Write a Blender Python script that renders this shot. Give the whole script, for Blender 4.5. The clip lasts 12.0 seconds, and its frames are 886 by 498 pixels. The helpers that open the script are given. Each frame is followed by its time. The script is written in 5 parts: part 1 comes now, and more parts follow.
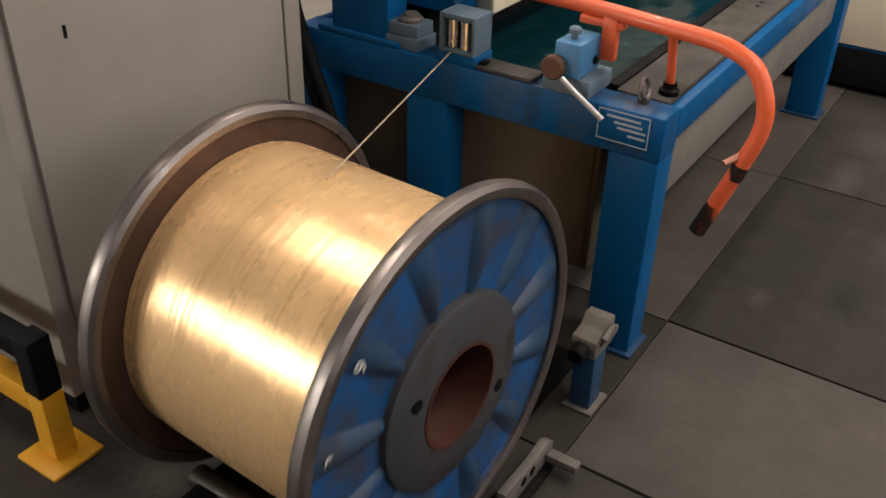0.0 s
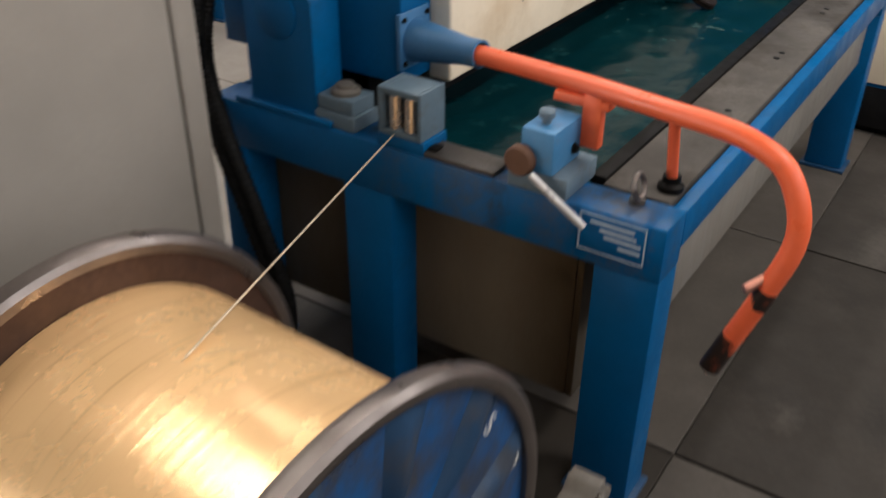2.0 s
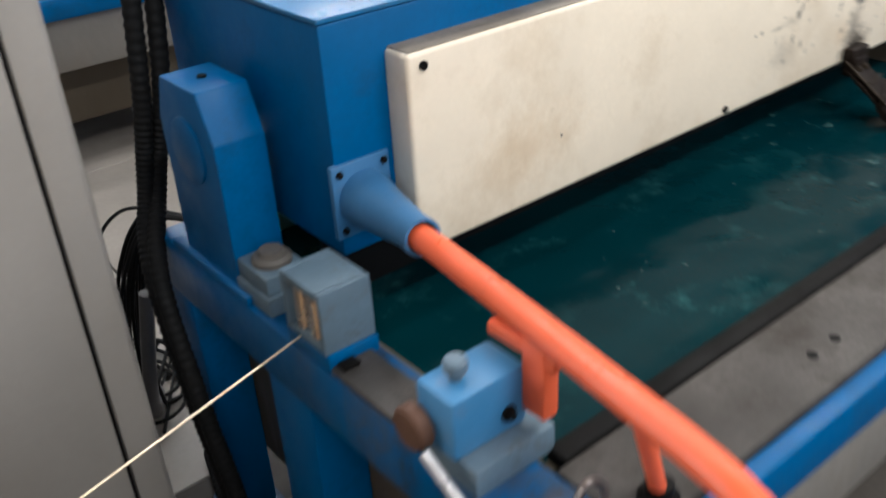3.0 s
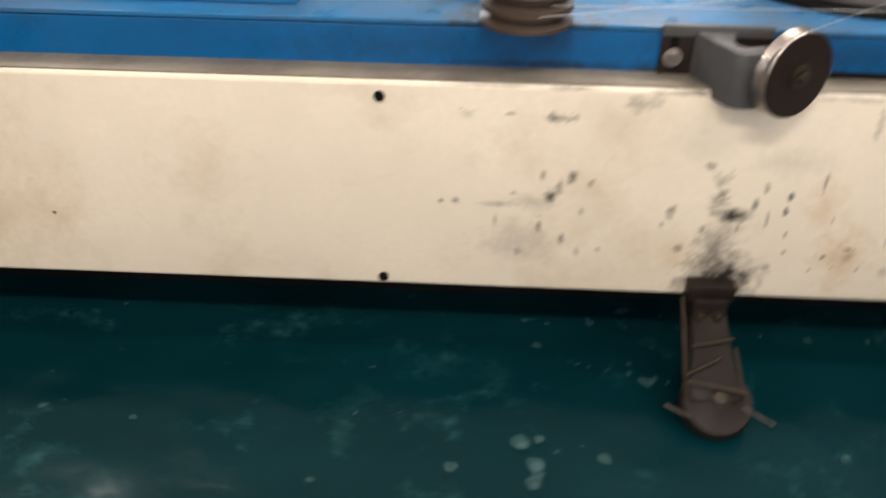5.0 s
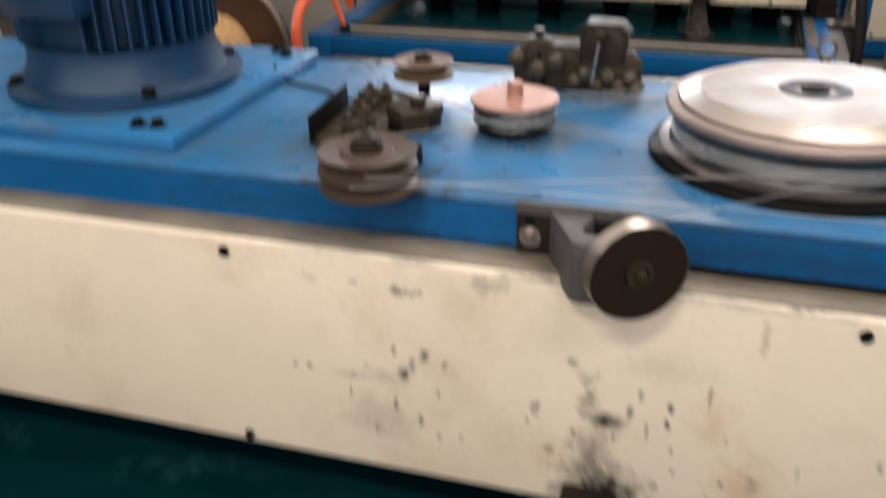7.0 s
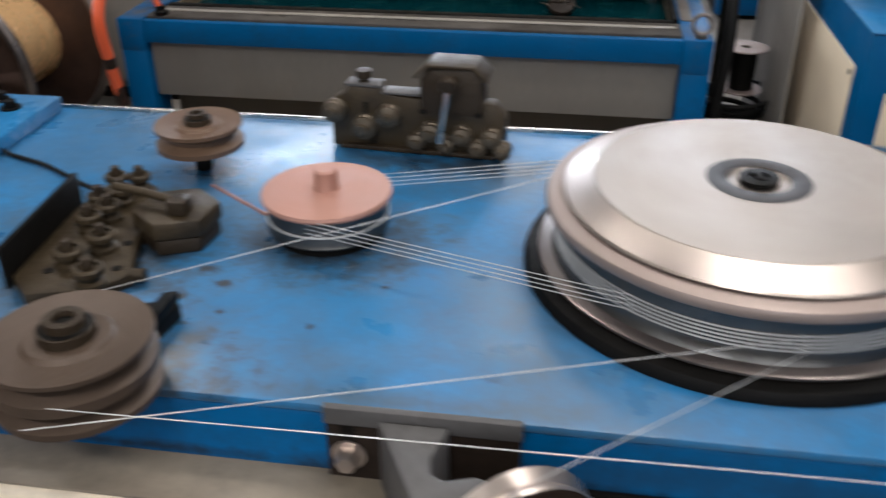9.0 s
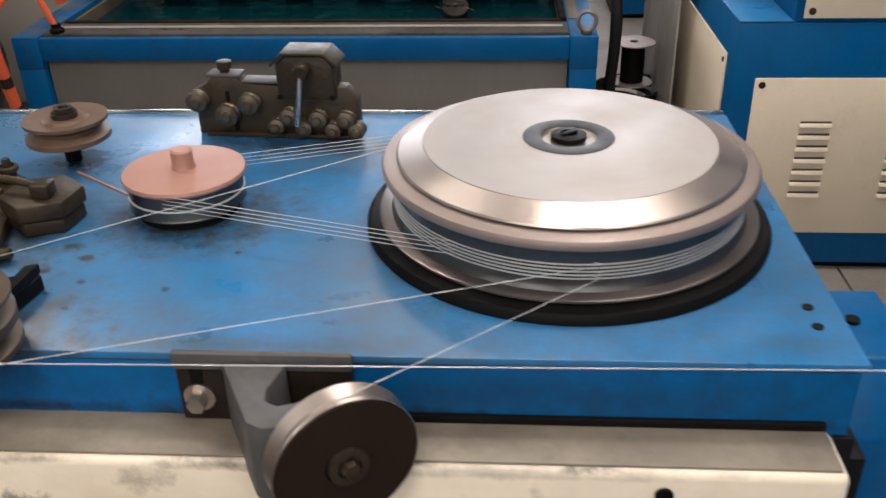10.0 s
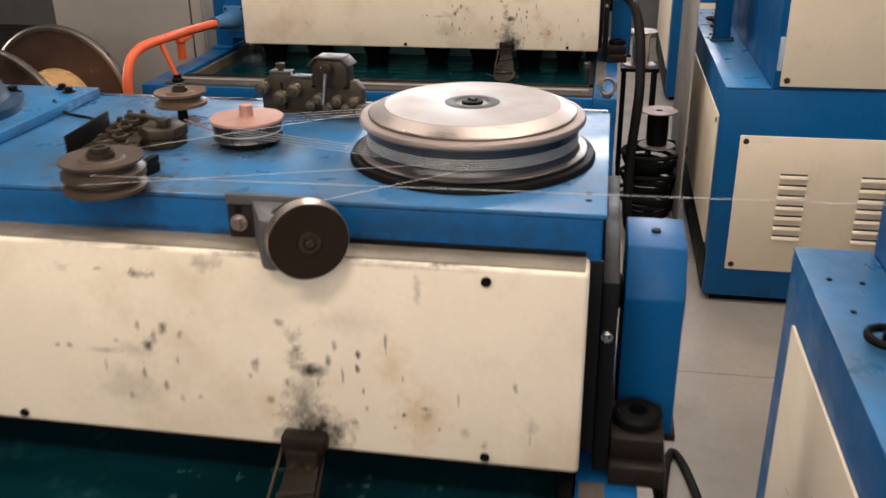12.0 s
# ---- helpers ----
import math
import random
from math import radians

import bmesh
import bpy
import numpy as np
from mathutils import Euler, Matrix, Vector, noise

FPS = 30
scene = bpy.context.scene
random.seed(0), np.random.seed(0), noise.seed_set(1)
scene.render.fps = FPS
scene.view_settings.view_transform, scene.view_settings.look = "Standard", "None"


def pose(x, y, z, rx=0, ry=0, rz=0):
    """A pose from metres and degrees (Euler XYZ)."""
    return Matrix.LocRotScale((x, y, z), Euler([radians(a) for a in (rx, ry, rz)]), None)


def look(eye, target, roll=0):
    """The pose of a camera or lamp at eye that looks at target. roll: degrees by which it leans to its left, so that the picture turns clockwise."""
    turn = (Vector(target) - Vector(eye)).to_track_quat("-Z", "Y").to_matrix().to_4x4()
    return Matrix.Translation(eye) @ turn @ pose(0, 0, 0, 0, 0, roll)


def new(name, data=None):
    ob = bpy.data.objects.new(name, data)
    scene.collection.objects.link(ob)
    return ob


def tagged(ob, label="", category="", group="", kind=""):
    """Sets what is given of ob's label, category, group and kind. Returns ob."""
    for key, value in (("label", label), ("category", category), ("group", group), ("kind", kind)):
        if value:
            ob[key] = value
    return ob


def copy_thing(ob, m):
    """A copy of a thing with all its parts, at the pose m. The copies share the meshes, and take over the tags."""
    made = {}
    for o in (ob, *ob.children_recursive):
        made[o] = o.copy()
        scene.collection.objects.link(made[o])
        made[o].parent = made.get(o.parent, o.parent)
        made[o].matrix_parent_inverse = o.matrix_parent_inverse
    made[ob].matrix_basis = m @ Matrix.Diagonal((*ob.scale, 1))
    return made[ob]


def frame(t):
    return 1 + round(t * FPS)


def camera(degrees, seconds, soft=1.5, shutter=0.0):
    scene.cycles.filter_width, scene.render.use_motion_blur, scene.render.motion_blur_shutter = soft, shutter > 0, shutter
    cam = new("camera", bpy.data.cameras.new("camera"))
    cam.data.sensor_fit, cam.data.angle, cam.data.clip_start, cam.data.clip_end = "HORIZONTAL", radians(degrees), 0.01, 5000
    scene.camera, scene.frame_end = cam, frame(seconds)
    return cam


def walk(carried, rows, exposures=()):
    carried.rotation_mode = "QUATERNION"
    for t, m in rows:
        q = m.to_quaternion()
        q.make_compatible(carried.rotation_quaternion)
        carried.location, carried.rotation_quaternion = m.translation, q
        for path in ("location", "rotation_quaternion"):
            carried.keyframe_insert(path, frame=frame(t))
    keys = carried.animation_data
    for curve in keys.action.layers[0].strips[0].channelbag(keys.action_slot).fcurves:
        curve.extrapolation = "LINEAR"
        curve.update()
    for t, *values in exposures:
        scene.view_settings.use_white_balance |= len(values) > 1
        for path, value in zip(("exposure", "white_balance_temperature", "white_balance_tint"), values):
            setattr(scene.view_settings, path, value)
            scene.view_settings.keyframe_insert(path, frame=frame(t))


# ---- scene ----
cam = camera(51.99, 12.0, soft=1.5, shutter=0.7)

# seconds, eye, yaw, pitch, roll
PATH = [
    (0, -1.964, -0.643, 1.608, -57.20, -32.39, 1.67),
    (0.5, -2.014, -0.654, 1.605, -57.62, -32.03, 1.89),
    (1, -1.986, -0.619, 1.600, -57.99, -31.85, 2.08),
    (1.5, -1.762, -0.489, 1.564, -58.23, -31.71, 2.50),
    (2, -1.412, -0.436, 1.560, -56.81, -31.81, 0.58),
    (2.5, -0.955, -0.471, 1.579, -48.15, -31.13, -1.64),
    (3, -0.515, -0.418, 1.545, -37.64, -30.07, -3.49),
    (3.2, -0.361, -0.405, 1.556, -33.64, -30.48, -4.44),
    (4.8, 1.059, -0.488, 1.624, -3.01, -35.15, 0.42),
    (5, 1.207, -0.508, 1.614, 1.90, -33.61, 1.04),
    (5.5, 1.628, -0.612, 1.631, 12.77, -31.08, 1.14),
    (6, 1.759, -0.662, 1.644, 15.15, -31.49, 0.94),
    (6.5, 1.775, -0.587, 1.632, 16.53, -29.92, 0.25),
    (7, 1.682, -0.293, 1.640, 17.93, -26.95, -1.30),
    (7.1, 1.666, -0.273, 1.608, 17.58, -23.76, -1.79),
    (7.2, 1.595, -0.202, 1.648, 15.59, -24.34, -0.33),
    (8.8, 1.604, 0.185, 1.642, 10.91, -30.05, 0.03),
    (9, 1.631, 0.180, 1.634, 8.95, -30.11, -0.45),
    (9.5, 1.676, 0.138, 1.633, 5.47, -29.83, -1.07),
    (10, 1.728, 0.093, 1.630, 4.06, -29.40, -1.36),
    (10.5, 1.781, 0.031, 1.627, 4.20, -28.58, -0.76),
    (11, 1.865, -0.085, 1.623, 7.00, -27.41, -0.61),
    (11.5, 1.954, -0.286, 1.652, 9.70, -24.97, -0.64),
    (12, 2.009, -0.516, 1.660, 10.31, -23.64, -0.74),
]


def aim(x, y, z, yaw, pitch, roll):
    a, b = radians(yaw), radians(pitch)
    way = Vector((-math.sin(a) * math.cos(b), math.cos(a) * math.cos(b), math.sin(b)))
    eye = Vector((x, y, z))
    return look(eye, eye + way, roll)


# seconds, stops, white balance
EXPOSURES = [(0, -0.06, 6500, 10), (1.5, -0.06, 6500, 11), (2.0, 0.02, 6150, 9), (2.5, 0.10, 5750, 7), (3.0, 0.25, 5600, 6), (5.0, 0.08, 6250, 10), (7.0, -0.12, 6300, 11), (9.0, -0.27, 5850, 8), (10.5, -0.15, 6350, 11), (11.2, -0.06, 6400, 11), (12, -0.08, 6550, 12)]
walk(cam, [(r[0], aim(*r[1:])) for r in PATH], EXPOSURES)

# ---- light ----
world = bpy.data.worlds.new("world")
scene.world = world
world.use_nodes = True
wn = world.node_tree.nodes
sky = wn.new("ShaderNodeTexSky")
sky.sky_type, sky.sun_disc = "NISHITA", False
sky.sun_elevation, sky.sun_rotation = radians(40), radians(200)
world.node_tree.links.new(sky.outputs[0], wn["Background"].inputs[0])
wn["Background"].inputs[1].default_value = 0.1
scene.view_settings.exposure = 0.0


# ---- mesh helpers ----
def finish(bm, sharp=38):
    bmesh.ops.remove_doubles(bm, verts=bm.verts, dist=1e-6)
    bmesh.ops.recalc_face_normals(bm, faces=bm.faces)
    limit = radians(sharp)
    for f in bm.faces:
        f.smooth = True
    for e in bm.edges:
        e.smooth = len(e.link_faces) == 2 and e.calc_face_angle(9) < limit


def mesh_of(name, bm, material, sharp=38):
    finish(bm, sharp)
    me = bpy.data.meshes.new(name)
    bm.to_mesh(me)
    bm.free()
    me.materials.append(material)
    return me


def part(name, bm, material, parent, label="", sharp=38):
    ob = new(name, mesh_of(name, bm, material, sharp))
    ob.parent = parent
    return tagged(ob, label)


def thing(name, label, category, at=(0, 0, 0), rz=0, group=""):
    ob = new(name)
    ob.empty_display_size = 0.05
    ob.matrix_world = pose(*at, 0, 0, rz)
    return tagged(ob, label, category, group)


def solid(name, bm, material, label="", category="", kind="", at=(0, 0, 0), group=""):
    ob = new(name, mesh_of(name, bm, material))
    ob.location = at
    return tagged(ob, label, category, group, kind)


def box(bm, x0, y0, z0, x1, y1, z1, bev=0.004, seg=2, turn=None):
    made = bmesh.ops.create_cube(bm, size=1)["verts"]
    bmesh.ops.scale(bm, vec=(x1 - x0, y1 - y0, z1 - z0), verts=made)
    mid = Vector(((x0 + x1) / 2, (y0 + y1) / 2, (z0 + z1) / 2))
    if turn is not None:
        bmesh.ops.transform(bm, matrix=turn.to_4x4(), verts=made)
    bmesh.ops.translate(bm, vec=mid, verts=made)
    if bev:
        edges = list({e for v in made for e in v.link_edges})
        bmesh.ops.bevel(bm, geom=edges, offset=bev, segments=seg, affect="EDGES", profile=0.5)
    return bm


def B(*a, **k):
    return box(bmesh.new(), *a, **k)


def frame_to(axis):
    z = Vector(axis).normalized()
    return z.to_track_quat("Z", "Y").to_matrix().to_4x4()


def lathe(bm, profile, at=(0, 0, 0), axis=(0, 0, 1), n=48, arc=None):
    """Turn a profile of (radius, height) about an axis."""
    m = Matrix.Translation(at) @ frame_to(axis)
    rings = []
    for r, h in profile:
        if r < 1e-6:
            rings.append([bm.verts.new(m @ Vector((0, 0, h)))])
        else:
            rings.append([bm.verts.new(m @ Vector((r * math.cos(2 * math.pi * i / n), r * math.sin(2 * math.pi * i / n), h))) for i in range(n)])
    for a, b in zip(rings, rings[1:]):
        for i in range(n):
            j = (i + 1) % n
            if len(a) == 1 and len(b) == 1:
                continue
            if len(a) == 1:
                bm.faces.new((a[0], b[i], b[j]))
            elif len(b) == 1:
                bm.faces.new((a[i], a[j], b[0]))
            else:
                bm.faces.new((a[i], a[j], b[j], b[i]))
    return bm


def rod(bm, a, b, r, n=16, bev=0.0):
    a, b = Vector(a), Vector(b)
    h = (b - a).length
    c = min(bev, r * 0.6, h * 0.4)
    prof = [(0, 0), (r - c, 0), (r, c), (r, h - c), (r - c, h), (0, h)] if c else [(0, 0), (r, 0), (r, h), (0, h)]
    return lathe(bm, prof, a, b - a, n)


def R(*a, **k):
    return rod(bmesh.new(), *a, **k)


def smooth_path(points, steps=8):
    p = [Vector(q) for q in points]
    out = []
    for i in range(len(p) - 1):
        a, b, c, d = p[max(i - 1, 0)], p[i], p[i + 1], p[min(i + 2, len(p) - 1)]
        for k in range(steps):
            t = k / steps
            out.append(0.5 * ((2 * b) + (c - a) * t + (2 * a - 5 * b + 4 * c - d) * t * t + (3 * b - a - 3 * c + d) * t ** 3))
    return out + [p[-1]]


def tube(bm, pts, r, n=14, caps=True):
    pts = [Vector(p) for p in pts]
    rings, prev = [], None
    for i, p in enumerate(pts):
        d = (pts[min(i + 1, len(pts) - 1)] - pts[max(i - 1, 0)]).normalized()
        if prev is None:
            u = d.orthogonal().normalized()
        else:
            u = (prev - d * prev.dot(d)).normalized()
        prev = u
        w = d.cross(u)
        rr = r(i / (len(pts) - 1)) if callable(r) else r
        rings.append([bm.verts.new(p + rr * (math.cos(2 * math.pi * k / n) * u + math.sin(2 * math.pi * k / n) * w)) for k in range(n)])
    for a, b in zip(rings, rings[1:]):
        for k in range(n):
            bm.faces.new((a[k], a[(k + 1) % n], b[(k + 1) % n], b[k]))
    if caps:
        bm.faces.new(rings[0])
        bm.faces.new(rings[-1])
    return bm


def prism(bm, outline, lo, hi, axis="z", bev=0.0):
    """Extrude an outline given in the plane across the axis."""
    put = {"z": lambda a, b, c: (a, b, c), "y": lambda a, b, c: (a, c, b), "x": lambda a, b, c: (c, a, b)}[axis]
    low = [bm.verts.new(put(a, b, lo)) for a, b in outline]
    high = [bm.verts.new(put(a, b, hi)) for a, b in outline]
    n = len(outline)
    faces = [bm.faces.new(low), bm.faces.new(high)]
    for i in range(n):
        faces.append(bm.faces.new((low[i], low[(i + 1) % n], high[(i + 1) % n], high[i])))
    if bev:
        bmesh.ops.recalc_face_normals(bm, faces=faces)
        bmesh.ops.bevel(bm, geom=list({e for f in faces for e in f.edges}), offset=bev, segments=2, affect="EDGES", profile=0.5)
    return bm


def P(*a, **k):
    return prism(bmesh.new(), *a, **k)


def bolt(bm, at, axis, r=0.009, h=0.007, washer=True):
    at, ax = Vector(at), Vector(axis).normalized()
    if washer:
        rod(bm, at, at + ax * 0.002, r * 1.5, 20)
    lathe(bm, [(0, 0), (r, 0), (r, h * 0.8), (r * 0.85, h), (0, h)], at + ax * 0.0015, ax, 6)
    return bm


# ---- materials ----
def material(name, colour, rough=0.5, metal=0.0, vary=0.12, scale=6.0, fine=80.0, bump=0.15, dirt=(0.05, 0.04, 0.03), dirty=0.25,
             dirt_scale=3.0, dirt_from=0.55, rough_vary=0.15, spec=0.5, stretch=(1, 1, 1), per_object=0.0, depth=0.002, coat=0.0):
    m = bpy.data.materials.new(name)
    m.use_nodes = True
    n, l = m.node_tree.nodes, m.node_tree.links
    bs = n["Principled BSDF"]
    tc, mp = n.new("ShaderNodeTexCoord"), n.new("ShaderNodeMapping")
    l.new(tc.outputs["Object"], mp.inputs[0])
    mp.inputs["Scale"].default_value = stretch

    def noise_at(s, detail=4.0, rough_=0.6):
        t = n.new("ShaderNodeTexNoise")
        t.inputs["Scale"].default_value, t.inputs["Detail"].default_value, t.inputs["Roughness"].default_value = s, detail, rough_
        l.new(mp.outputs[0], t.inputs["Vector"])
        return t.outputs["Fac"]

    def mixed(kind, fac, a, b):
        x = n.new("ShaderNodeMix")
        x.data_type, x.blend_type = "RGBA", kind
        for sock, v in ((x.inputs[0], fac), (x.inputs[6], a), (x.inputs[7], b)):
            if hasattr(v, "links"):
                l.new(v, sock)
            elif isinstance(v, tuple):
                sock.default_value = (*v[:3], 1)
            else:
                sock.default_value = v
        return x.outputs[2]

    def ramp(src, lo, hi, a=0.0, b=1.0):
        x = n.new("ShaderNodeMapRange")
        l.new(src, x.inputs[0])
        for i, v in enumerate((lo, hi, a, b)):
            x.inputs[i + 1].default_value = v
        return x.outputs[0]

    big, small = noise_at(scale), noise_at(fine, 3.0)
    dark = tuple(c * (1 - vary) for c in colour)
    light = tuple(min(c * (1 + vary), 0.95) for c in colour)
    col = mixed("MIX", ramp(big, 0.3, 0.7), dark, light)
    col = mixed("MIX", ramp(small, 0.35, 0.65, 0, 0.5), col, tuple(c * (1 - vary * 0.8) for c in colour))
    if per_object:
        info = n.new("ShaderNodeObjectInfo")
        col = mixed("MIX", ramp(info.outputs["Random"], 0, 1, 0, per_object), col, tuple(c * 0.45 for c in colour))
    mask = ramp(noise_at(dirt_scale, 8.0, 0.7), dirt_from, dirt_from + 0.2, 0, dirty)
    col = mixed("MIX", mask, col, dirt)
    l.new(col, bs.inputs["Base Color"])
    bs.inputs["Metallic"].default_value = metal
    bs.inputs["Specular IOR Level"].default_value = spec
    bs.inputs["Coat Weight"].default_value = coat
    l.new(ramp(noise_at(scale * 2.3, 6.0), 0.3, 0.7, max(rough - rough_vary, 0.03), min(rough + rough_vary, 1)), bs.inputs["Roughness"])
    if bump:
        b = n.new("ShaderNodeBump")
        b.inputs["Strength"].default_value, b.inputs["Distance"].default_value = bump, depth
        l.new(small, b.inputs["Height"])
        l.new(b.outputs[0], bs.inputs["Normal"])
    return m


def colour_of(m):
    """The nodes, the links, the shader and the socket that now feeds its colour."""
    n, l = m.node_tree.nodes, m.node_tree.links
    bs = n["Principled BSDF"]
    return n, l, bs, bs.inputs["Base Color"].links[0].from_socket


BLUE = material("blue_paint", (0.001, 0.090, 0.255), 0.42, spec=0.22, vary=0.18, dirty=0.5, dirt=(0.010, 0.022, 0.035), bump=0.1, scale=4, dirt_from=0.53, dirt_scale=4)
# deck blue is paler than the sides to carry its sheen
BLUE_DECK = material("blue_deck_paint", (0.020, 0.155, 0.36), 0.36, vary=0.2, dirty=0.75, dirt=(0.055, 0.085, 0.115), bump=0.08, scale=5, fine=140, dirt_scale=3.5, dirt_from=0.49)
BLUE_WORN = material("worn_blue_paint", (0.05, 0.16, 0.33), 0.45, vary=0.2, dirty=0.6, dirt=(0.13, 0.12, 0.11), dirt_scale=14, bump=0.15)
BLUE_DARK = material("dark_blue_paint", (0.012, 0.05, 0.12), 0.4, vary=0.2, dirty=0.4, dirt=(0.05, 0.05, 0.05))
CREAM = material("cream_paint", (0.80, 0.68, 0.515), 0.42, vary=0.05, dirty=0.3, dirt=(0.45, 0.33, 0.2), dirt_scale=5, dirt_from=0.58, bump=0.04)
CABINET = material("cabinet_paint", (0.32, 0.29, 0.255), 0.5, vary=0.05, dirty=0.3, dirt=(0.3, 0.26, 0.2), dirt_scale=2, bump=0.05)
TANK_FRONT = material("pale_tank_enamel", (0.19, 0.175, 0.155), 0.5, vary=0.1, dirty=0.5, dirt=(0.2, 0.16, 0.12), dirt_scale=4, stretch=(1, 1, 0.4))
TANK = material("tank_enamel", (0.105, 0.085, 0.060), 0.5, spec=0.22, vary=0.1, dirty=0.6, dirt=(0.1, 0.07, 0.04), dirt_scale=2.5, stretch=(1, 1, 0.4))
GREY_RAIL = material("worn_grey_steel", (0.085, 0.078, 0.073), 0.5, spec=0.22, metal=0.3, vary=0.5, dirty=0.8, dirt=(0.035, 0.028, 0.022), dirt_scale=6, bump=0.25)
RAIL_PLATE = material("scuffed_rail_plate", (0.080, 0.073, 0.066), 0.65, spec=0.12, vary=0.4, scale=5, dirty=0.85, dirt=(0.035, 0.029, 0.023), dirt_scale=6, dirt_from=0.48, bump=0.25)
ORANGE = material("orange_paint", (0.80, 0.13, 0.045), 0.4, vary=0.08, dirty=0.35, dirt=(0.16, 0.05, 0.03), dirt_scale=11, dirt_from=0.6, bump=0.08)
RUST = material("rusty_steel", (0.13, 0.065, 0.04), 0.6, metal=0.35, vary=0.3, dirty=0.5, dirt=(0.05, 0.03, 0.02), dirt_scale=8, bump=0.3)
FLANGE = material("dark_rubbed_steel", (0.075, 0.043, 0.032), 0.5, metal=0.5, vary=0.3, dirty=0.5, dirt=(0.04, 0.025, 0.02), dirt_scale=5, bump=0.2)
RIM = material("polished_rim_steel", (0.20, 0.172, 0.158), 0.38, metal=0.85, vary=0.12, dirty=0.3, dirt=(0.13, 0.10, 0.09), dirt_scale=8, bump=0.08)
OILY = material("oily_steel", (0.038, 0.027, 0.017), 0.42, spec=0.25, metal=0.2, vary=0.35, dirty=0.9, dirt=(0.008, 0.006, 0.004), dirt_scale=30, bump=0.45, fine=220)
STEEL = material("bright_steel", (0.60, 0.57, 0.53), 0.22, metal=1.0, vary=0.08, dirty=0.25, dirt=(0.25, 0.2, 0.16), dirt_scale=20, bump=0.05)
ROLLER = material("brown_worn_rollers", (0.095, 0.074, 0.050), 0.36, metal=0.5, vary=0.25, dirty=0.7, dirt=(0.05, 0.036, 0.022), dirt_scale=40, bump=0.2)
DISC = material("turned_steel", (0.36, 0.32, 0.29), 0.48, metal=0.8, vary=0.05, dirty=0.2, dirt=(0.4, 0.35, 0.3), dirt_scale=4, bump=0.03)
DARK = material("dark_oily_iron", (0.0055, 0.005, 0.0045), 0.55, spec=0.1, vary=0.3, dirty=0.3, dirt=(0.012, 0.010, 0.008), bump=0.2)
BROWN = material("brown_cast_wheel", (0.082, 0.057, 0.041), 0.45, spec=0.35, metal=0.2, vary=0.2, dirty=0.6, dirt=(0.045, 0.032, 0.022), dirt_scale=25, bump=0.25)
RUSTY_PULLEY = material("rusty_brown_pulley", (0.125, 0.075, 0.046), 0.5, metal=0.2, vary=0.2, dirty=0.5, dirt=(0.075, 0.045, 0.028), dirt_scale=22, bump=0.2)
PINK = material("copper_dusted_disc", (0.42, 0.225, 0.175), 0.5, metal=0.3, vary=0.1, dirty=0.3, dirt=(0.3, 0.15, 0.1), dirt_scale=12)
PULLEY = material("dark_bronze_disc", (0.021, 0.0125, 0.008), 0.45, spec=0.2, metal=0.1, vary=0.15, dirty=0.3, dirt=(0.006, 0.004, 0.003), dirt_scale=12)
# floor tones also carry the light level: pale passage, dark aisle
PALE_CONCRETE = material("pale_concrete", (0.27, 0.243, 0.215), 0.42, vary=0.15, scale=2.2, fine=60, dirty=0.6, dirt=(0.14, 0.12, 0.10), dirt_scale=2.5, dirt_from=0.52, bump=0.2)
CONCRETE = material("concrete", (0.046, 0.040, 0.034), 0.65, spec=0.25, vary=0.35, scale=3.2, fine=60, dirty=0.75, dirt=(0.028, 0.024, 0.020), dirt_scale=2.0, dirt_from=0.5, bump=0.25, per_object=0.4)
DARK_CONCRETE = material("stained_concrete", (0.032, 0.027, 0.022), 0.6, spec=0.25, vary=0.3, scale=2.5, fine=60, dirty=0.8, dirt=(0.018, 0.015, 0.012), dirt_scale=2.4, dirt_from=0.5, bump=0.25)
DUSTY_CONCRETE = material("dusty_concrete", (0.072, 0.063, 0.054), 0.65, spec=0.25, vary=0.25, scale=3.0, fine=60, dirty=0.8, dirt=(0.05, 0.043, 0.036), dirt_scale=2.6, dirt_from=0.5, bump=0.25)
JOINT = material("dark_joint", (0.02, 0.018, 0.016), 0.9, dirty=0.0)
YELLOW = material("yellow_paint", (0.75, 0.36, 0.02), 0.4, vary=0.08, dirty=0.4, dirt=(0.2, 0.1, 0.03), dirt_scale=12)
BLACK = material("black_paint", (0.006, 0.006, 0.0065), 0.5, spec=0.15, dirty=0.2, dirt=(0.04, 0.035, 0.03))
RUBBER = material("black_rubber", (0.008, 0.008, 0.008), 0.65, spec=0.12, dirty=0.4, dirt=(0.028, 0.024, 0.020), dirt_scale=15)
WALL = material("wall_plaster", (0.15, 0.145, 0.135), 0.85, vary=0.06, dirty=0.2, dirt=(0.35, 0.32, 0.28))
MOTOR = material("motor_paint", (0.008, 0.04, 0.095), 0.4, vary=0.15, dirty=0.4, dirt=(0.06, 0.06, 0.06), dirt_scale=10)
GREASE = material("grease_grey_paint", (0.105, 0.155, 0.20), 0.5, vary=0.2, dirty=0.7, dirt=(0.09, 0.08, 0.065), dirt_scale=20, bump=0.2)
BRASS = material("worn_roller_steel", (0.62, 0.57, 0.53), 0.25, metal=0.9, dirty=0.3, dirt=(0.25, 0.15, 0.08), dirt_scale=30)
GREYPAINT = material("grey_bracket_paint", (0.085, 0.082, 0.082), 0.5, spec=0.3, vary=0.2, dirty=0.6, dirt=(0.04, 0.035, 0.03), dirt_scale=14)
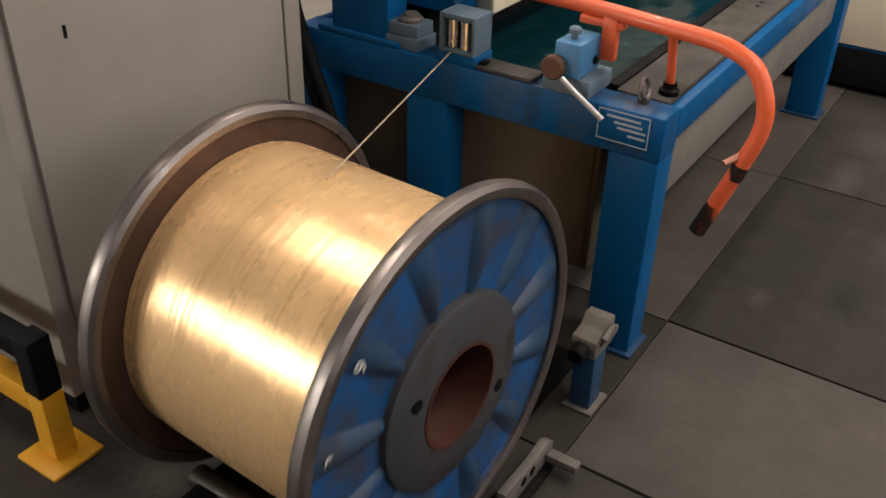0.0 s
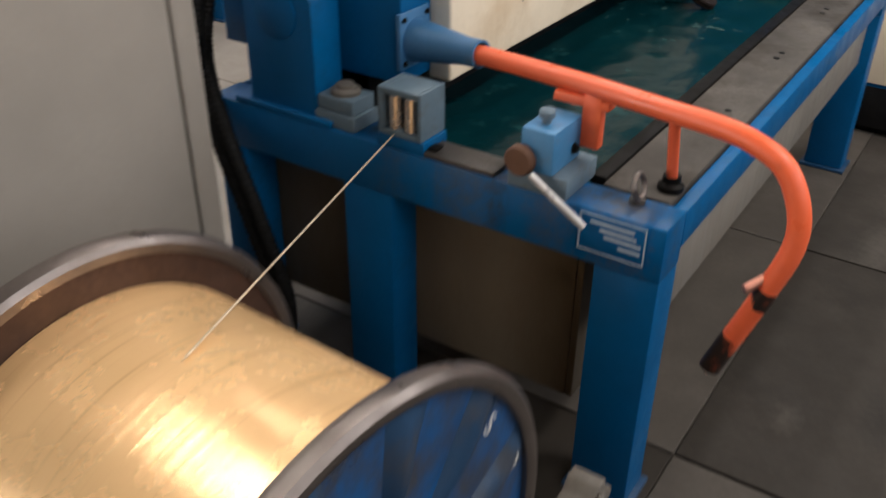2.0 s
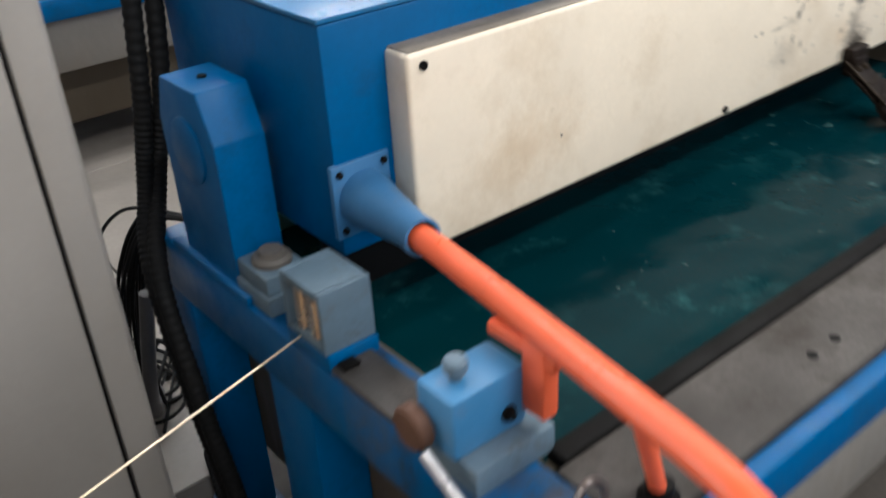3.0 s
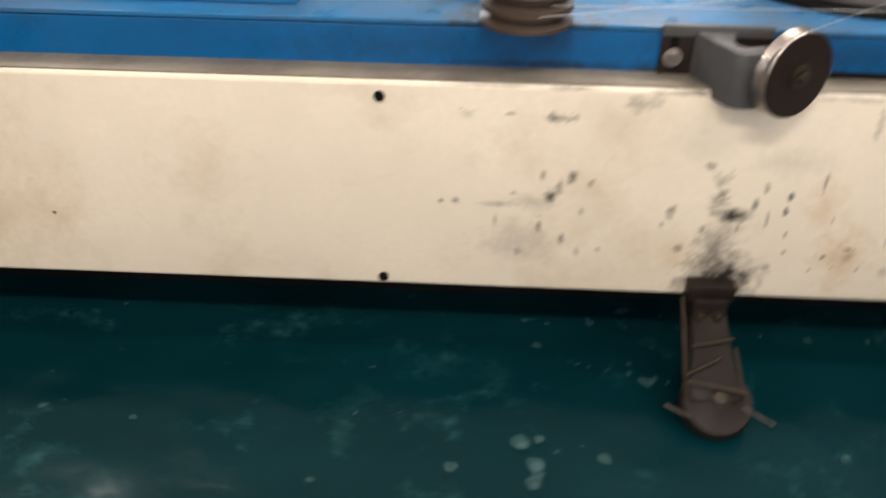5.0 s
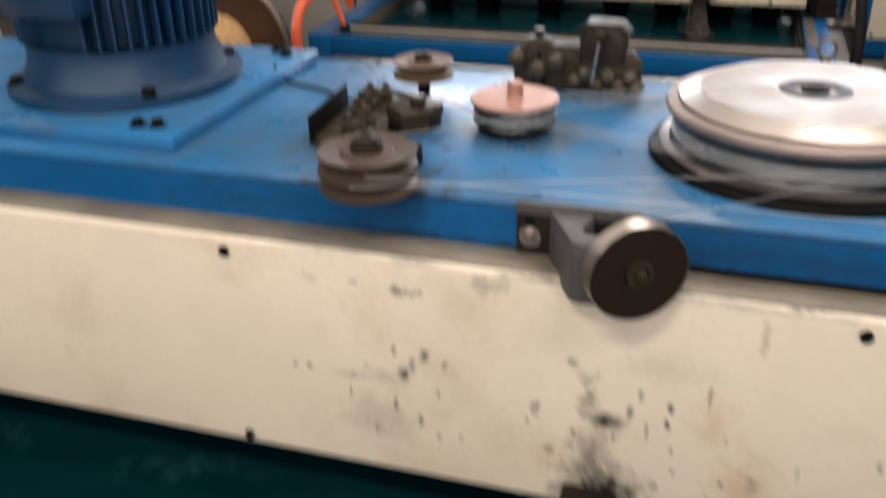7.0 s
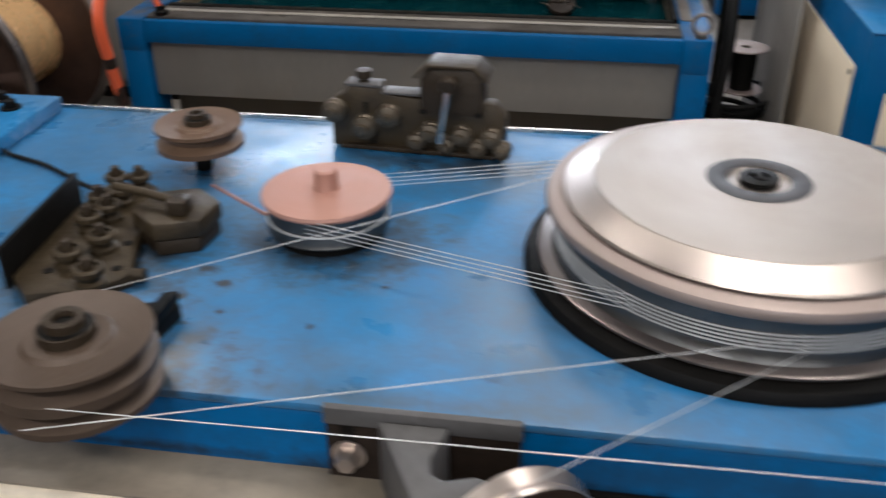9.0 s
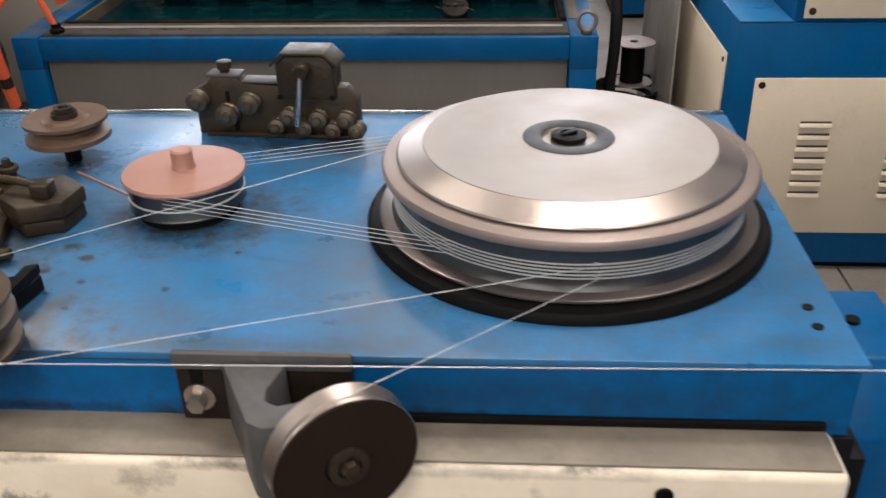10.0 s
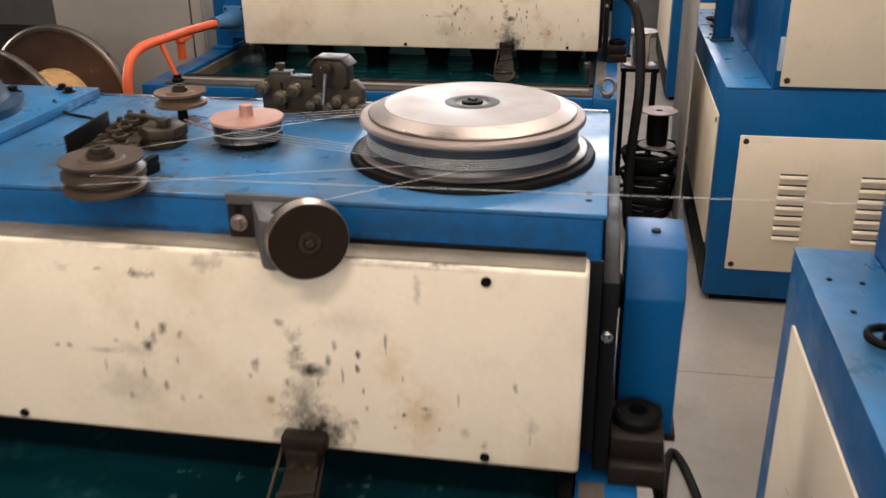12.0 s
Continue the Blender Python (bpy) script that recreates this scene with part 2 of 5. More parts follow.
TEAL = material("pale_green_sheet", (0.50, 0.70, 0.66), 0.4, vary=0.1, dirty=0.4, dirt=(0.08, 0.12, 0.1))
GUARD = material("dusty_plastic", (0.30, 0.28, 0.25), 0.4, vary=0.15, dirty=0.6, dirt=(0.14, 0.11, 0.08), dirt_scale=4, stretch=(1, 1, 0.3))
PLATE_WHITE = material("plate_white", (0.38, 0.45, 0.53), 0.4, dirty=0.2, bump=0)
WIRE = material("bright_wire", (0.52, 0.515, 0.505), 0.45, metal=0.4, dirty=0, bump=0, vary=0.02)
COPPER = material("coppered_wire", (0.55, 0.25, 0.18), 0.35, metal=0.8, dirty=0, bump=0)
LEDGE = material("grimy_cream_edge", (0.23, 0.195, 0.15), 0.5, vary=0.2, scale=9, dirty=0.9, dirt=(0.13, 0.105, 0.08), dirt_scale=7, dirt_from=0.46, bump=0.2)
OLIVE = material("oily_brown_plate", (0.046, 0.033, 0.018), 0.45, metal=0.15, spec=0.3, vary=0.3, scale=14, dirty=0.85, dirt=(0.014, 0.010, 0.006), dirt_scale=18, dirt_from=0.5, bump=0.3, fine=160)
JAWGREY = material("scuffed_grey_casting", (0.125, 0.113, 0.098), 0.6, vary=0.25, scale=14, dirty=0.8, dirt=(0.06, 0.05, 0.042), dirt_scale=16, bump=0.3)
LEVER = material("bare_lever_steel", (0.42, 0.42, 0.43), 0.35, metal=0.3, vary=0.15, dirty=0.3, dirt=(0.2, 0.17, 0.14), dirt_scale=25)
LIP = material("bare_taupe_steel", (0.105, 0.088, 0.074), 0.5, vary=0.4, scale=8, dirty=0.8, dirt=(0.045, 0.036, 0.03), dirt_scale=8, bump=0.25, stretch=(1, 0.4, 1))
GRIME = material("grimy_brown_iron", (0.018, 0.0125, 0.0095), 0.5, spec=0.15, vary=0.4, dirty=0.7, dirt=(0.005, 0.004, 0.0035), dirt_scale=18, bump=0.4)
BURNT = material("blackened_steel", (0.022, 0.013, 0.010), 0.5, metal=0.3, vary=0.4, dirty=0.8, dirt=(0.30, 0.06, 0.025), dirt_scale=26, dirt_from=0.55, bump=0.3)
FOAM = material("foam", (0.05, 0.135, 0.135), 0.5, vary=0.2, dirty=0, bump=0.4, fine=300)


def water_material():
    m = bpy.data.materials.new("green_coolant")
    m.use_nodes = True
    n, l = m.node_tree.nodes, m.node_tree.links
    bs = n["Principled BSDF"]
    tc = n.new("ShaderNodeTexCoord")
    w, f = n.new("ShaderNodeTexNoise"), n.new("ShaderNodeTexNoise")
    w.inputs["Scale"].default_value, w.inputs["Detail"].default_value = 9, 3
    f.inputs["Scale"].default_value, f.inputs["Detail"].default_value = 3, 5
    l.new(tc.outputs["Object"], w.inputs["Vector"])
    l.new(tc.outputs["Object"], f.inputs["Vector"])
    mix = n.new("ShaderNodeMix")
    mix.data_type = "RGBA"
    mix.inputs[6].default_value, mix.inputs[7].default_value = (0.0007, 0.013, 0.018, 1), (0.0025, 0.030, 0.036, 1)
    l.new(f.outputs["Fac"], mix.inputs[0])
    # thin scum in drifts and specks
    scum, speck = n.new("ShaderNodeTexNoise"), n.new("ShaderNodeTexVoronoi")
    scum.inputs["Scale"].default_value, scum.inputs["Detail"].default_value, scum.inputs["Roughness"].default_value = 7, 9, 0.75
    speck.inputs["Scale"].default_value = 26
    l.new(tc.outputs["Object"], scum.inputs["Vector"])
    l.new(tc.outputs["Object"], speck.inputs["Vector"])
    a, c, k = n.new("ShaderNodeMapRange"), n.new("ShaderNodeMapRange"), n.new("ShaderNodeMath")
    l.new(scum.outputs["Fac"], a.inputs[0])
    l.new(speck.outputs["Distance"], c.inputs[0])
    for node, vals in ((a, (0.54, 0.68, 0.0, 0.5)), (c, (0.10, 0.45, 1.0, 0.25))):
        for i, v in enumerate(vals):
            node.inputs[i + 1].default_value = v
    k.operation = "MULTIPLY"
    l.new(a.outputs[0], k.inputs[0])
    l.new(c.outputs[0], k.inputs[1])
    over = n.new("ShaderNodeMix")
    over.data_type = "RGBA"
    l.new(k.outputs[0], over.inputs[0])
    l.new(mix.outputs[2], over.inputs[6])
    over.inputs[7].default_value = (0.05, 0.16, 0.16, 1)
    l.new(over.outputs[2], bs.inputs["Base Color"])
    bs.inputs["Roughness"].default_value, bs.inputs["IOR"].default_value = 0.2, 1.33
    bs.inputs["Specular IOR Level"].default_value = 0.16
    b = n.new("ShaderNodeBump")
    b.inputs["Strength"].default_value, b.inputs["Distance"].default_value = 0.5, 0.01
    l.new(w.outputs["Fac"], b.inputs["Height"])
    l.new(b.outputs[0], bs.inputs["Normal"])
    return m


def gold_material():
    """Wound brass-plated wire: fine turns across the axis, scratched and uneven."""
    m = material("brass_plated_wire", (0.95, 0.60, 0.29), 0.27, metal=0.4, vary=0.04, scale=5, fine=9, dirty=0.0, bump=0, rough_vary=0.06)
    n, l, bs, col = colour_of(m)
    tc, mp = n.new("ShaderNodeTexCoord"), n.new("ShaderNodeMapping")
    l.new(tc.outputs["Object"], mp.inputs[0])
    mp.inputs["Scale"].default_value = (4, 300, 4)
    t = n.new("ShaderNodeTexNoise")
    t.inputs["Scale"].default_value, t.inputs["Detail"].default_value = 1.0, 5
    l.new(mp.outputs[0], t.inputs["Vector"])
    mp2 = n.new("ShaderNodeMapping")
    l.new(tc.outputs["Object"], mp2.inputs[0])
    mp2.inputs["Scale"].default_value = (3, 130, 3)
    t2 = n.new("ShaderNodeTexNoise")
    t2.inputs["Scale"].default_value, t2.inputs["Detail"].default_value = 1.0, 4
    l.new(mp2.outputs[0], t2.inputs["Vector"])
    add = n.new("ShaderNodeMath")
    add.operation = "ADD"
    l.new(t.outputs["Fac"], add.inputs[0])
    l.new(t2.outputs["Fac"], add.inputs[1])
    b = n.new("ShaderNodeBump")
    b.inputs["Strength"].default_value, b.inputs["Distance"].default_value = 0.4, 0.0008
    l.new(add.outputs[0], b.inputs["Height"])
    l.new(b.outputs[0], bs.inputs["Normal"])
    rng = n.new("ShaderNodeMapRange")
    l.new(t2.outputs["Fac"], rng.inputs[0])
    rng.inputs[1].default_value, rng.inputs[2].default_value, rng.inputs[3].default_value, rng.inputs[4].default_value = 0.30, 0.44, 0.45, 0
    mix = n.new("ShaderNodeMix")
    mix.data_type = "RGBA"
    l.new(rng.outputs[0], mix.inputs[0])
    l.new(col, mix.inputs[6])
    mix.inputs[7].default_value = (0.42, 0.25, 0.09, 1)
    l.new(mix.outputs[2], bs.inputs["Base Color"])
    return m


def stained(base_name, layers, base=None, plane="xz"):
    """Paint, cream by default, with soot, oil and rust marks and painted shade. A layer is a colour and spots of x, z,
    width, height, strength.
    """
    m = base or material(base_name, (0.83, 0.715, 0.555), 0.42, vary=0.06, dirty=0.5, dirt=(0.54, 0.41, 0.26), dirt_scale=4, dirt_from=0.52, bump=0.05)
    n, l, bs, col = colour_of(m)
    tc = n.new("ShaderNodeTexCoord")
    warp = n.new("ShaderNodeTexNoise")
    warp.inputs["Scale"].default_value, warp.inputs["Detail"].default_value, warp.inputs["Roughness"].default_value = 45, 8, 0.7
    l.new(tc.outputs["Object"], warp.inputs["Vector"])
    for colour, spots in layers:
        total = None
        for x, z, w, h, s in spots:
            mp = n.new("ShaderNodeMapping")
            l.new(tc.outputs["Object"], mp.inputs[0])
            mp.inputs["Scale"].default_value = (1 / w, 0, 1 / h) if plane == "xz" else (1 / w, 1 / h, 0)
            mp.inputs["Location"].default_value = (-x / w, 0, -z / h) if plane == "xz" else (-x / w, -z / h, 0)
            ln = n.new("ShaderNodeVectorMath")
            ln.operation = "LENGTH"
            l.new(mp.outputs[0], ln.inputs[0])
            ad = n.new("ShaderNodeMath")
            ad.operation = "MULTIPLY_ADD"
            l.new(warp.outputs["Fac"], ad.inputs[0])
            wide = w > 0.04
            ad.inputs[1].default_value = 1.7 if wide else 3.4
            l.new(ln.outputs["Value"], ad.inputs[2])
            rg = n.new("ShaderNodeMapRange")
            l.new(ad.outputs[0], rg.inputs[0])
            for k, v in enumerate((0.90, 1.60, s, 0.0) if wide else (1.8, 2.6, s, 0.0)):
                rg.inputs[k + 1].default_value = v
            if total is None:
                total = rg.outputs[0]
            else:
                mx = n.new("ShaderNodeMath")
                mx.operation = "MAXIMUM"
                l.new(total, mx.inputs[0])
                l.new(rg.outputs[0], mx.inputs[1])
                total = mx.outputs[0]
        mix = n.new("ShaderNodeMix")
        mix.data_type = "RGBA"
        l.new(total, mix.inputs[0])
        l.new(col, mix.inputs[6])
        mix.inputs[7].default_value = (*colour, 1)
        col = mix.outputs[2]
    l.new(col, bs.inputs["Base Color"])
    return m


GREYHUB = material("scuffed_grey_hub", (0.055, 0.056, 0.062), 0.5, spec=0.25, metal=0.1, vary=0.35, scale=9, dirty=0.85, dirt=(0.028, 0.019, 0.016), dirt_scale=9, dirt_from=0.47)
FLANGE_BLUE = material("scuffed_blue_flange", (0.005, 0.066, 0.205), 0.4, vary=0.3, dirty=0.9, dirt=(0.034, 0.036, 0.042), dirt_scale=9, dirt_from=0.43, bump=0.15)
RIB = material("scuffed_dark_rib", (0.012, 0.045, 0.105), 0.45, vary=0.35, dirty=0.85, dirt=(0.045, 0.045, 0.048), dirt_scale=8, dirt_from=0.47, bump=0.2)
REDBORE = material("red_primer", (0.055, 0.015, 0.009), 0.6, vary=0.2, dirty=0.4)
CHALK = material("chalk_white", (0.6, 0.6, 0.58), 0.8, dirty=0.3, bump=0)
LIGHTBLUE = material("light_blue_paint", (0.05, 0.19, 0.38), 0.42, vary=0.12, dirty=0.4, dirt=(0.12, 0.13, 0.14), dirt_scale=16)
CHAMFER = material("turned_chamfer_steel", (0.46, 0.40, 0.36), 0.34, metal=0.9, vary=0.05, dirty=0.2, dirt=(0.3, 0.25, 0.22), dirt_scale=5, bump=0.02)
FLANGE_TOP = material("dull_brown_steel", (0.30, 0.24, 0.215), 0.5, metal=0.6, vary=0.1, dirty=0.3, dirt=(0.2, 0.15, 0.13), dirt_scale=6, bump=0.05)
DRUM = material("bright_streaked_drum", (0.115, 0.110, 0.104), 0.3, metal=0.8, vary=0.35, scale=9, dirty=0.4, dirt=(0.12, 0.10, 0.08), dirt_scale=6, bump=0, stretch=(1, 1, 0.3))
DRUM_DARK = material("oiled_drum_steel", (0.12, 0.115, 0.11), 0.3, metal=0.9, vary=0.3, scale=12, dirty=0.5, dirt=(0.04, 0.035, 0.03), dirt_scale=14, bump=0)
COPPERISH = material("golden_wire", (0.75, 0.62, 0.45), 0.35, metal=0.6, dirty=0, bump=0)
def translucent(m, colour):
    n, l = m.node_tree.nodes, m.node_tree.links
    t, x = n.new("ShaderNodeBsdfTranslucent"), n.new("ShaderNodeMixShader")
    t.inputs[0].default_value = (*colour, 1)
    x.inputs[0].default_value = 0.6
    l.new(n["Principled BSDF"].outputs[0], x.inputs[1])
    l.new(t.outputs[0], x.inputs[2])
    l.new(x.outputs[0], n["Material Output"].inputs[0])


# lets north daylight glow through the sheet behind the cones
translucent(TEAL, (0.45, 0.75, 0.68))

def thinned(m, share):
    n, l = m.node_tree.nodes, m.node_tree.links
    t, x = n.new("ShaderNodeBsdfTransparent"), n.new("ShaderNodeMixShader")
    x.inputs[0].default_value = share
    l.new(n["Principled BSDF"].outputs[0], x.inputs[1])
    l.new(t.outputs[0], x.inputs[2])
    l.new(x.outputs[0], n["Material Output"].inputs[0])


thinned(FOAM, 0.62)
WATER = water_material()
GOLD = gold_material()
# oil and grime; spots round capstan and pinch drum also paint contact shade
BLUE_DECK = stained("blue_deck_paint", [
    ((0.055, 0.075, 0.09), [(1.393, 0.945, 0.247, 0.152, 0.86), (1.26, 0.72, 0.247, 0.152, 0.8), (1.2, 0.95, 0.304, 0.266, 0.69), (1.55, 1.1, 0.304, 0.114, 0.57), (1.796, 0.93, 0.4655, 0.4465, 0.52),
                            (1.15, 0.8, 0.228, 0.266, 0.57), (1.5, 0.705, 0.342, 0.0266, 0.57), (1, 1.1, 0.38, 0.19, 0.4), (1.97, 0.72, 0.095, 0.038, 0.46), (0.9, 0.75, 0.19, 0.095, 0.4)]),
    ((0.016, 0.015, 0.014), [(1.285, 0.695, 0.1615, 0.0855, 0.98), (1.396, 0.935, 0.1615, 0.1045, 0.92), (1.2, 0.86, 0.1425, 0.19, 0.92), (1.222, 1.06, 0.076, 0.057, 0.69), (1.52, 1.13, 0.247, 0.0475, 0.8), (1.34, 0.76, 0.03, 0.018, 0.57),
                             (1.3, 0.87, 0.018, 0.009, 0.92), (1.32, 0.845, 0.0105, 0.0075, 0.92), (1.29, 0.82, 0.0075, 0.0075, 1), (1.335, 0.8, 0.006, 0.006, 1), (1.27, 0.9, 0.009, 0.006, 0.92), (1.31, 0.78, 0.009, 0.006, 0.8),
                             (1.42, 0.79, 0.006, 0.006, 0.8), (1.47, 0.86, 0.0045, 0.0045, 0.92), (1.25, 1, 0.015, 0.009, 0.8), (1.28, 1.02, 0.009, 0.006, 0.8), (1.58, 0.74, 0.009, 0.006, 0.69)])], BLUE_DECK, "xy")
# oil near the bracket; the wide and bottom spots paint shade below the deck
BLUE_BODY = stained("oiled_shaded_blue_paint", [
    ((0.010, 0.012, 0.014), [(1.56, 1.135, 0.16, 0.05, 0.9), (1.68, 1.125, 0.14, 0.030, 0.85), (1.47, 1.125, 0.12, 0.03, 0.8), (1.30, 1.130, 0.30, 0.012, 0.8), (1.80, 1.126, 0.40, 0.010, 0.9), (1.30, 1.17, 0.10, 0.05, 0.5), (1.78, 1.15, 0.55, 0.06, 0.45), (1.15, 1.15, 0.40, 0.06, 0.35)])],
    material("oiled_shaded_blue_paint", (0.001, 0.090, 0.255), 0.42, spec=0.22, vary=0.18, dirty=0.5, dirt=(0.010, 0.022, 0.035), bump=0.1, scale=4, dirt_from=0.53, dirt_scale=4))
BLUE_BEAM = stained("greasy_blue_paint", [
    ((0.085, 0.075, 0.066), [(0.05, 0.09, 0.10, 0.12, 0.8), (0.05, 0.24, 0.10, 0.10, 0.7), (0.04, 0.44, 0.09, 0.16, 0.75), (0.05, 0.62, 0.09, 0.10, 0.5), (2.05, 0.10, 0.08, 0.14, 0.5), (2.06, 0.42, 0.05, 0.20, 0.35)]),
    ((0.018, 0.016, 0.015), [(0.08, 0.15, 0.06, 0.06, 0.8), (0.02, 0.36, 0.05, 0.05, 0.7), (0.08, 0.53, 0.05, 0.05, 0.7), (0.07, 0.71, 0.06, 0.05, 0.7)])],
    material("greasy_blue_paint", (0.001, 0.090, 0.255), 0.42, spec=0.22, vary=0.18, dirty=0.5, dirt=(0.010, 0.022, 0.035), bump=0.1, scale=4, dirt_from=0.53, dirt_scale=4), "xy")
SOOTED = stained("sooted_cream_paint", [
    ((0.55, 0.33, 0.13), [(1.76, 0.86, 0.07, 0.09, 0.5), (1.72, 0.95, 0.05, 0.07, 0.35), (0.50, 0.90, 0.20, 0.12, 0.2), (1.52, 0.86, 0.06, 0.06, 0.25)]),
    ((0.30, 0.26, 0.21), [(1.28, 0.87, 0.09, 0.06, 0.40), (1.575, 0.865, 0.055, 0.05, 0.7), (1.70, 1.118, 0.30, 0.010, 0.7), (1.25, 1.12, 0.14, 0.008, 0.5),
                          (1.76, 1.085, 0.008, 0.030, 0.6), (1.30, 0.94, 0.07, 0.02, 0.4), (1.93, 0.86, 0.012, 0.018, 0.4), (1.66, 1.02, 0.10, 0.04, 0.25), (1.20, 1.08, 0.03, 0.01, 0.4)]),
    ((0.028, 0.024, 0.021), [(1.588, 0.815, 0.095, 0.085, 1.0), (1.583, 0.83, 0.055, 0.05, 0.9), (1.587, 0.930, 0.046, 0.022, 1.0), (1.570, 0.955, 0.024, 0.026, 0.75),
                             (1.565, 0.985, 0.020, 0.018, 0.5), (1.330, 1.076, 0.030, 0.011, 0.85), (1.26, 1.08, 0.018, 0.006, 0.5), (1.324, 0.950, 0.013, 0.016, 0.9),
                             (1.352, 0.985, 0.009, 0.014, 0.8), (1.380, 0.975, 0.007, 0.010, 0.6), (1.335, 0.965, 0.006, 0.02, 0.5), (1.165, 0.938, 0.006, 0.006, 0.7), (1.186, 0.938, 0.008, 0.008, 0.8),
                             (1.25, 0.935, 0.045, 0.010, 0.4), (1.666, 0.961, 0.0055, 0.010, 0.95), (1.664, 0.942, 0.005, 0.010, 0.9), (1.672, 0.900, 0.005, 0.012, 0.8),
                             (1.676, 0.868, 0.005, 0.006, 0.7), (1.500, 0.934, 0.012, 0.018, 0.6), (1.490, 0.91, 0.006, 0.008, 0.5), (1.618, 0.95, 0.006, 0.020, 0.7), (1.63, 0.975, 0.005, 0.012, 0.5),
                             (1.545, 1.01, 0.008, 0.008, 0.5), (0.582, 0.894, 0.0045, 0.0045, 0.9), (1.19, 1.085, 0.004, 0.004, 0.7), (1.37, 0.855, 0.006, 0.012, 0.4), (1.28, 0.855, 0.005, 0.010, 0.4),
                             (1.735, 0.862, 0.005, 0.005, 0.9), (1.752, 0.845, 0.004, 0.005, 0.9), (1.768, 0.878, 0.016, 0.004, 0.8), (1.79, 0.842, 0.004, 0.004, 0.8), (1.72, 0.838, 0.004, 0.004, 0.8), (1.905, 0.93, 0.006, 0.012, 0.6), (1.31, 0.90, 0.005, 0.016, 0.6), (1.345, 0.88, 0.005, 0.014, 0.6), (1.30, 0.862, 0.004, 0.008, 0.6), (1.40, 0.862, 0.006, 0.006, 0.5), (1.592, 0.80, 0.06, 0.05, 1.0), (1.77, 0.865, 0.012, 0.010, 0.35), (1.83, 0.84, 0.01, 0.01, 0.3), (1.66, 1.122, 0.05, 0.006, 0.8), (1.80, 1.121, 0.03, 0.005, 0.7), (1.44, 1.10, 0.03, 0.015, 0.4),
                             (1.71, 0.985, 0.003, 0.020, 0.6), (1.735, 0.93, 0.003, 0.012, 0.5), (1.60, 0.905, 0.004, 0.016, 0.6), (1.55, 0.905, 0.005, 0.012, 0.6), (1.64, 0.925, 0.003, 0.018, 0.6), (1.52, 0.87, 0.010, 0.010, 0.5),
                             (1.655, 0.84, 0.008, 0.006, 0.5), (1.245, 0.91, 0.004, 0.014, 0.5), (1.37, 0.93, 0.004, 0.018, 0.6), (1.27, 0.955, 0.006, 0.006, 0.6), (1.31, 0.985, 0.004, 0.010, 0.5), (1.82, 0.90, 0.003, 0.020, 0.4),
                             (1.86, 0.82, 0.006, 0.010, 0.5), (1.93, 0.84, 0.004, 0.014, 0.5), (1.50, 1.118, 0.08, 0.008, 0.7), (1.35, 1.119, 0.06, 0.006, 0.6), (1.577, 0.895, 0.05, 0.045, 0.45)])])


# pale scuffs; dark spots put floor shade by spool and end beam into colour
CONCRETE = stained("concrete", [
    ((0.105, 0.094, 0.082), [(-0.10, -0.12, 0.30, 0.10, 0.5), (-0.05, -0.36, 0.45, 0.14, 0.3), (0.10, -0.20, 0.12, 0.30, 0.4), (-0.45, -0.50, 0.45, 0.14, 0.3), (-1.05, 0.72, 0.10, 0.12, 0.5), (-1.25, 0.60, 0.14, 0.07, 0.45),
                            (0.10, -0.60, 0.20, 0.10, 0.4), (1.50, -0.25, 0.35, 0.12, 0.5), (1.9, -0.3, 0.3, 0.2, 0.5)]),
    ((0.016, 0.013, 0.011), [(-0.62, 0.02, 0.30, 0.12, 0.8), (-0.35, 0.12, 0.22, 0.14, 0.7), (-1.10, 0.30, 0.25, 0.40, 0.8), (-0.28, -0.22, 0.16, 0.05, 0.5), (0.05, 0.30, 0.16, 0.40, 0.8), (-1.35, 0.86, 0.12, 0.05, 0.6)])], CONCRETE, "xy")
DARK_CONCRETE = stained("stained_concrete", [((0.010, 0.009, 0.0075), [(0.65, -0.45, 0.22, 0.13, 0.7), (0.95, -0.85, 0.25, 0.18, 0.5), (0.45, -0.75, 0.14, 0.10, 0.5)]),
                                             ((0.085, 0.075, 0.064), [(0.50, -0.22, 0.10, 0.06, 0.4), (1.05, -0.5, 0.16, 0.10, 0.35)])], DARK_CONCRETE, "xy")


# ---- hall ----
HX0, HX1, HY0, HY1, HZ = -6.0, 8.0, -5.0, 8.5, 5.2
ROW = (-0.035, 3.21, 0.0)   # from one machine to the next behind it


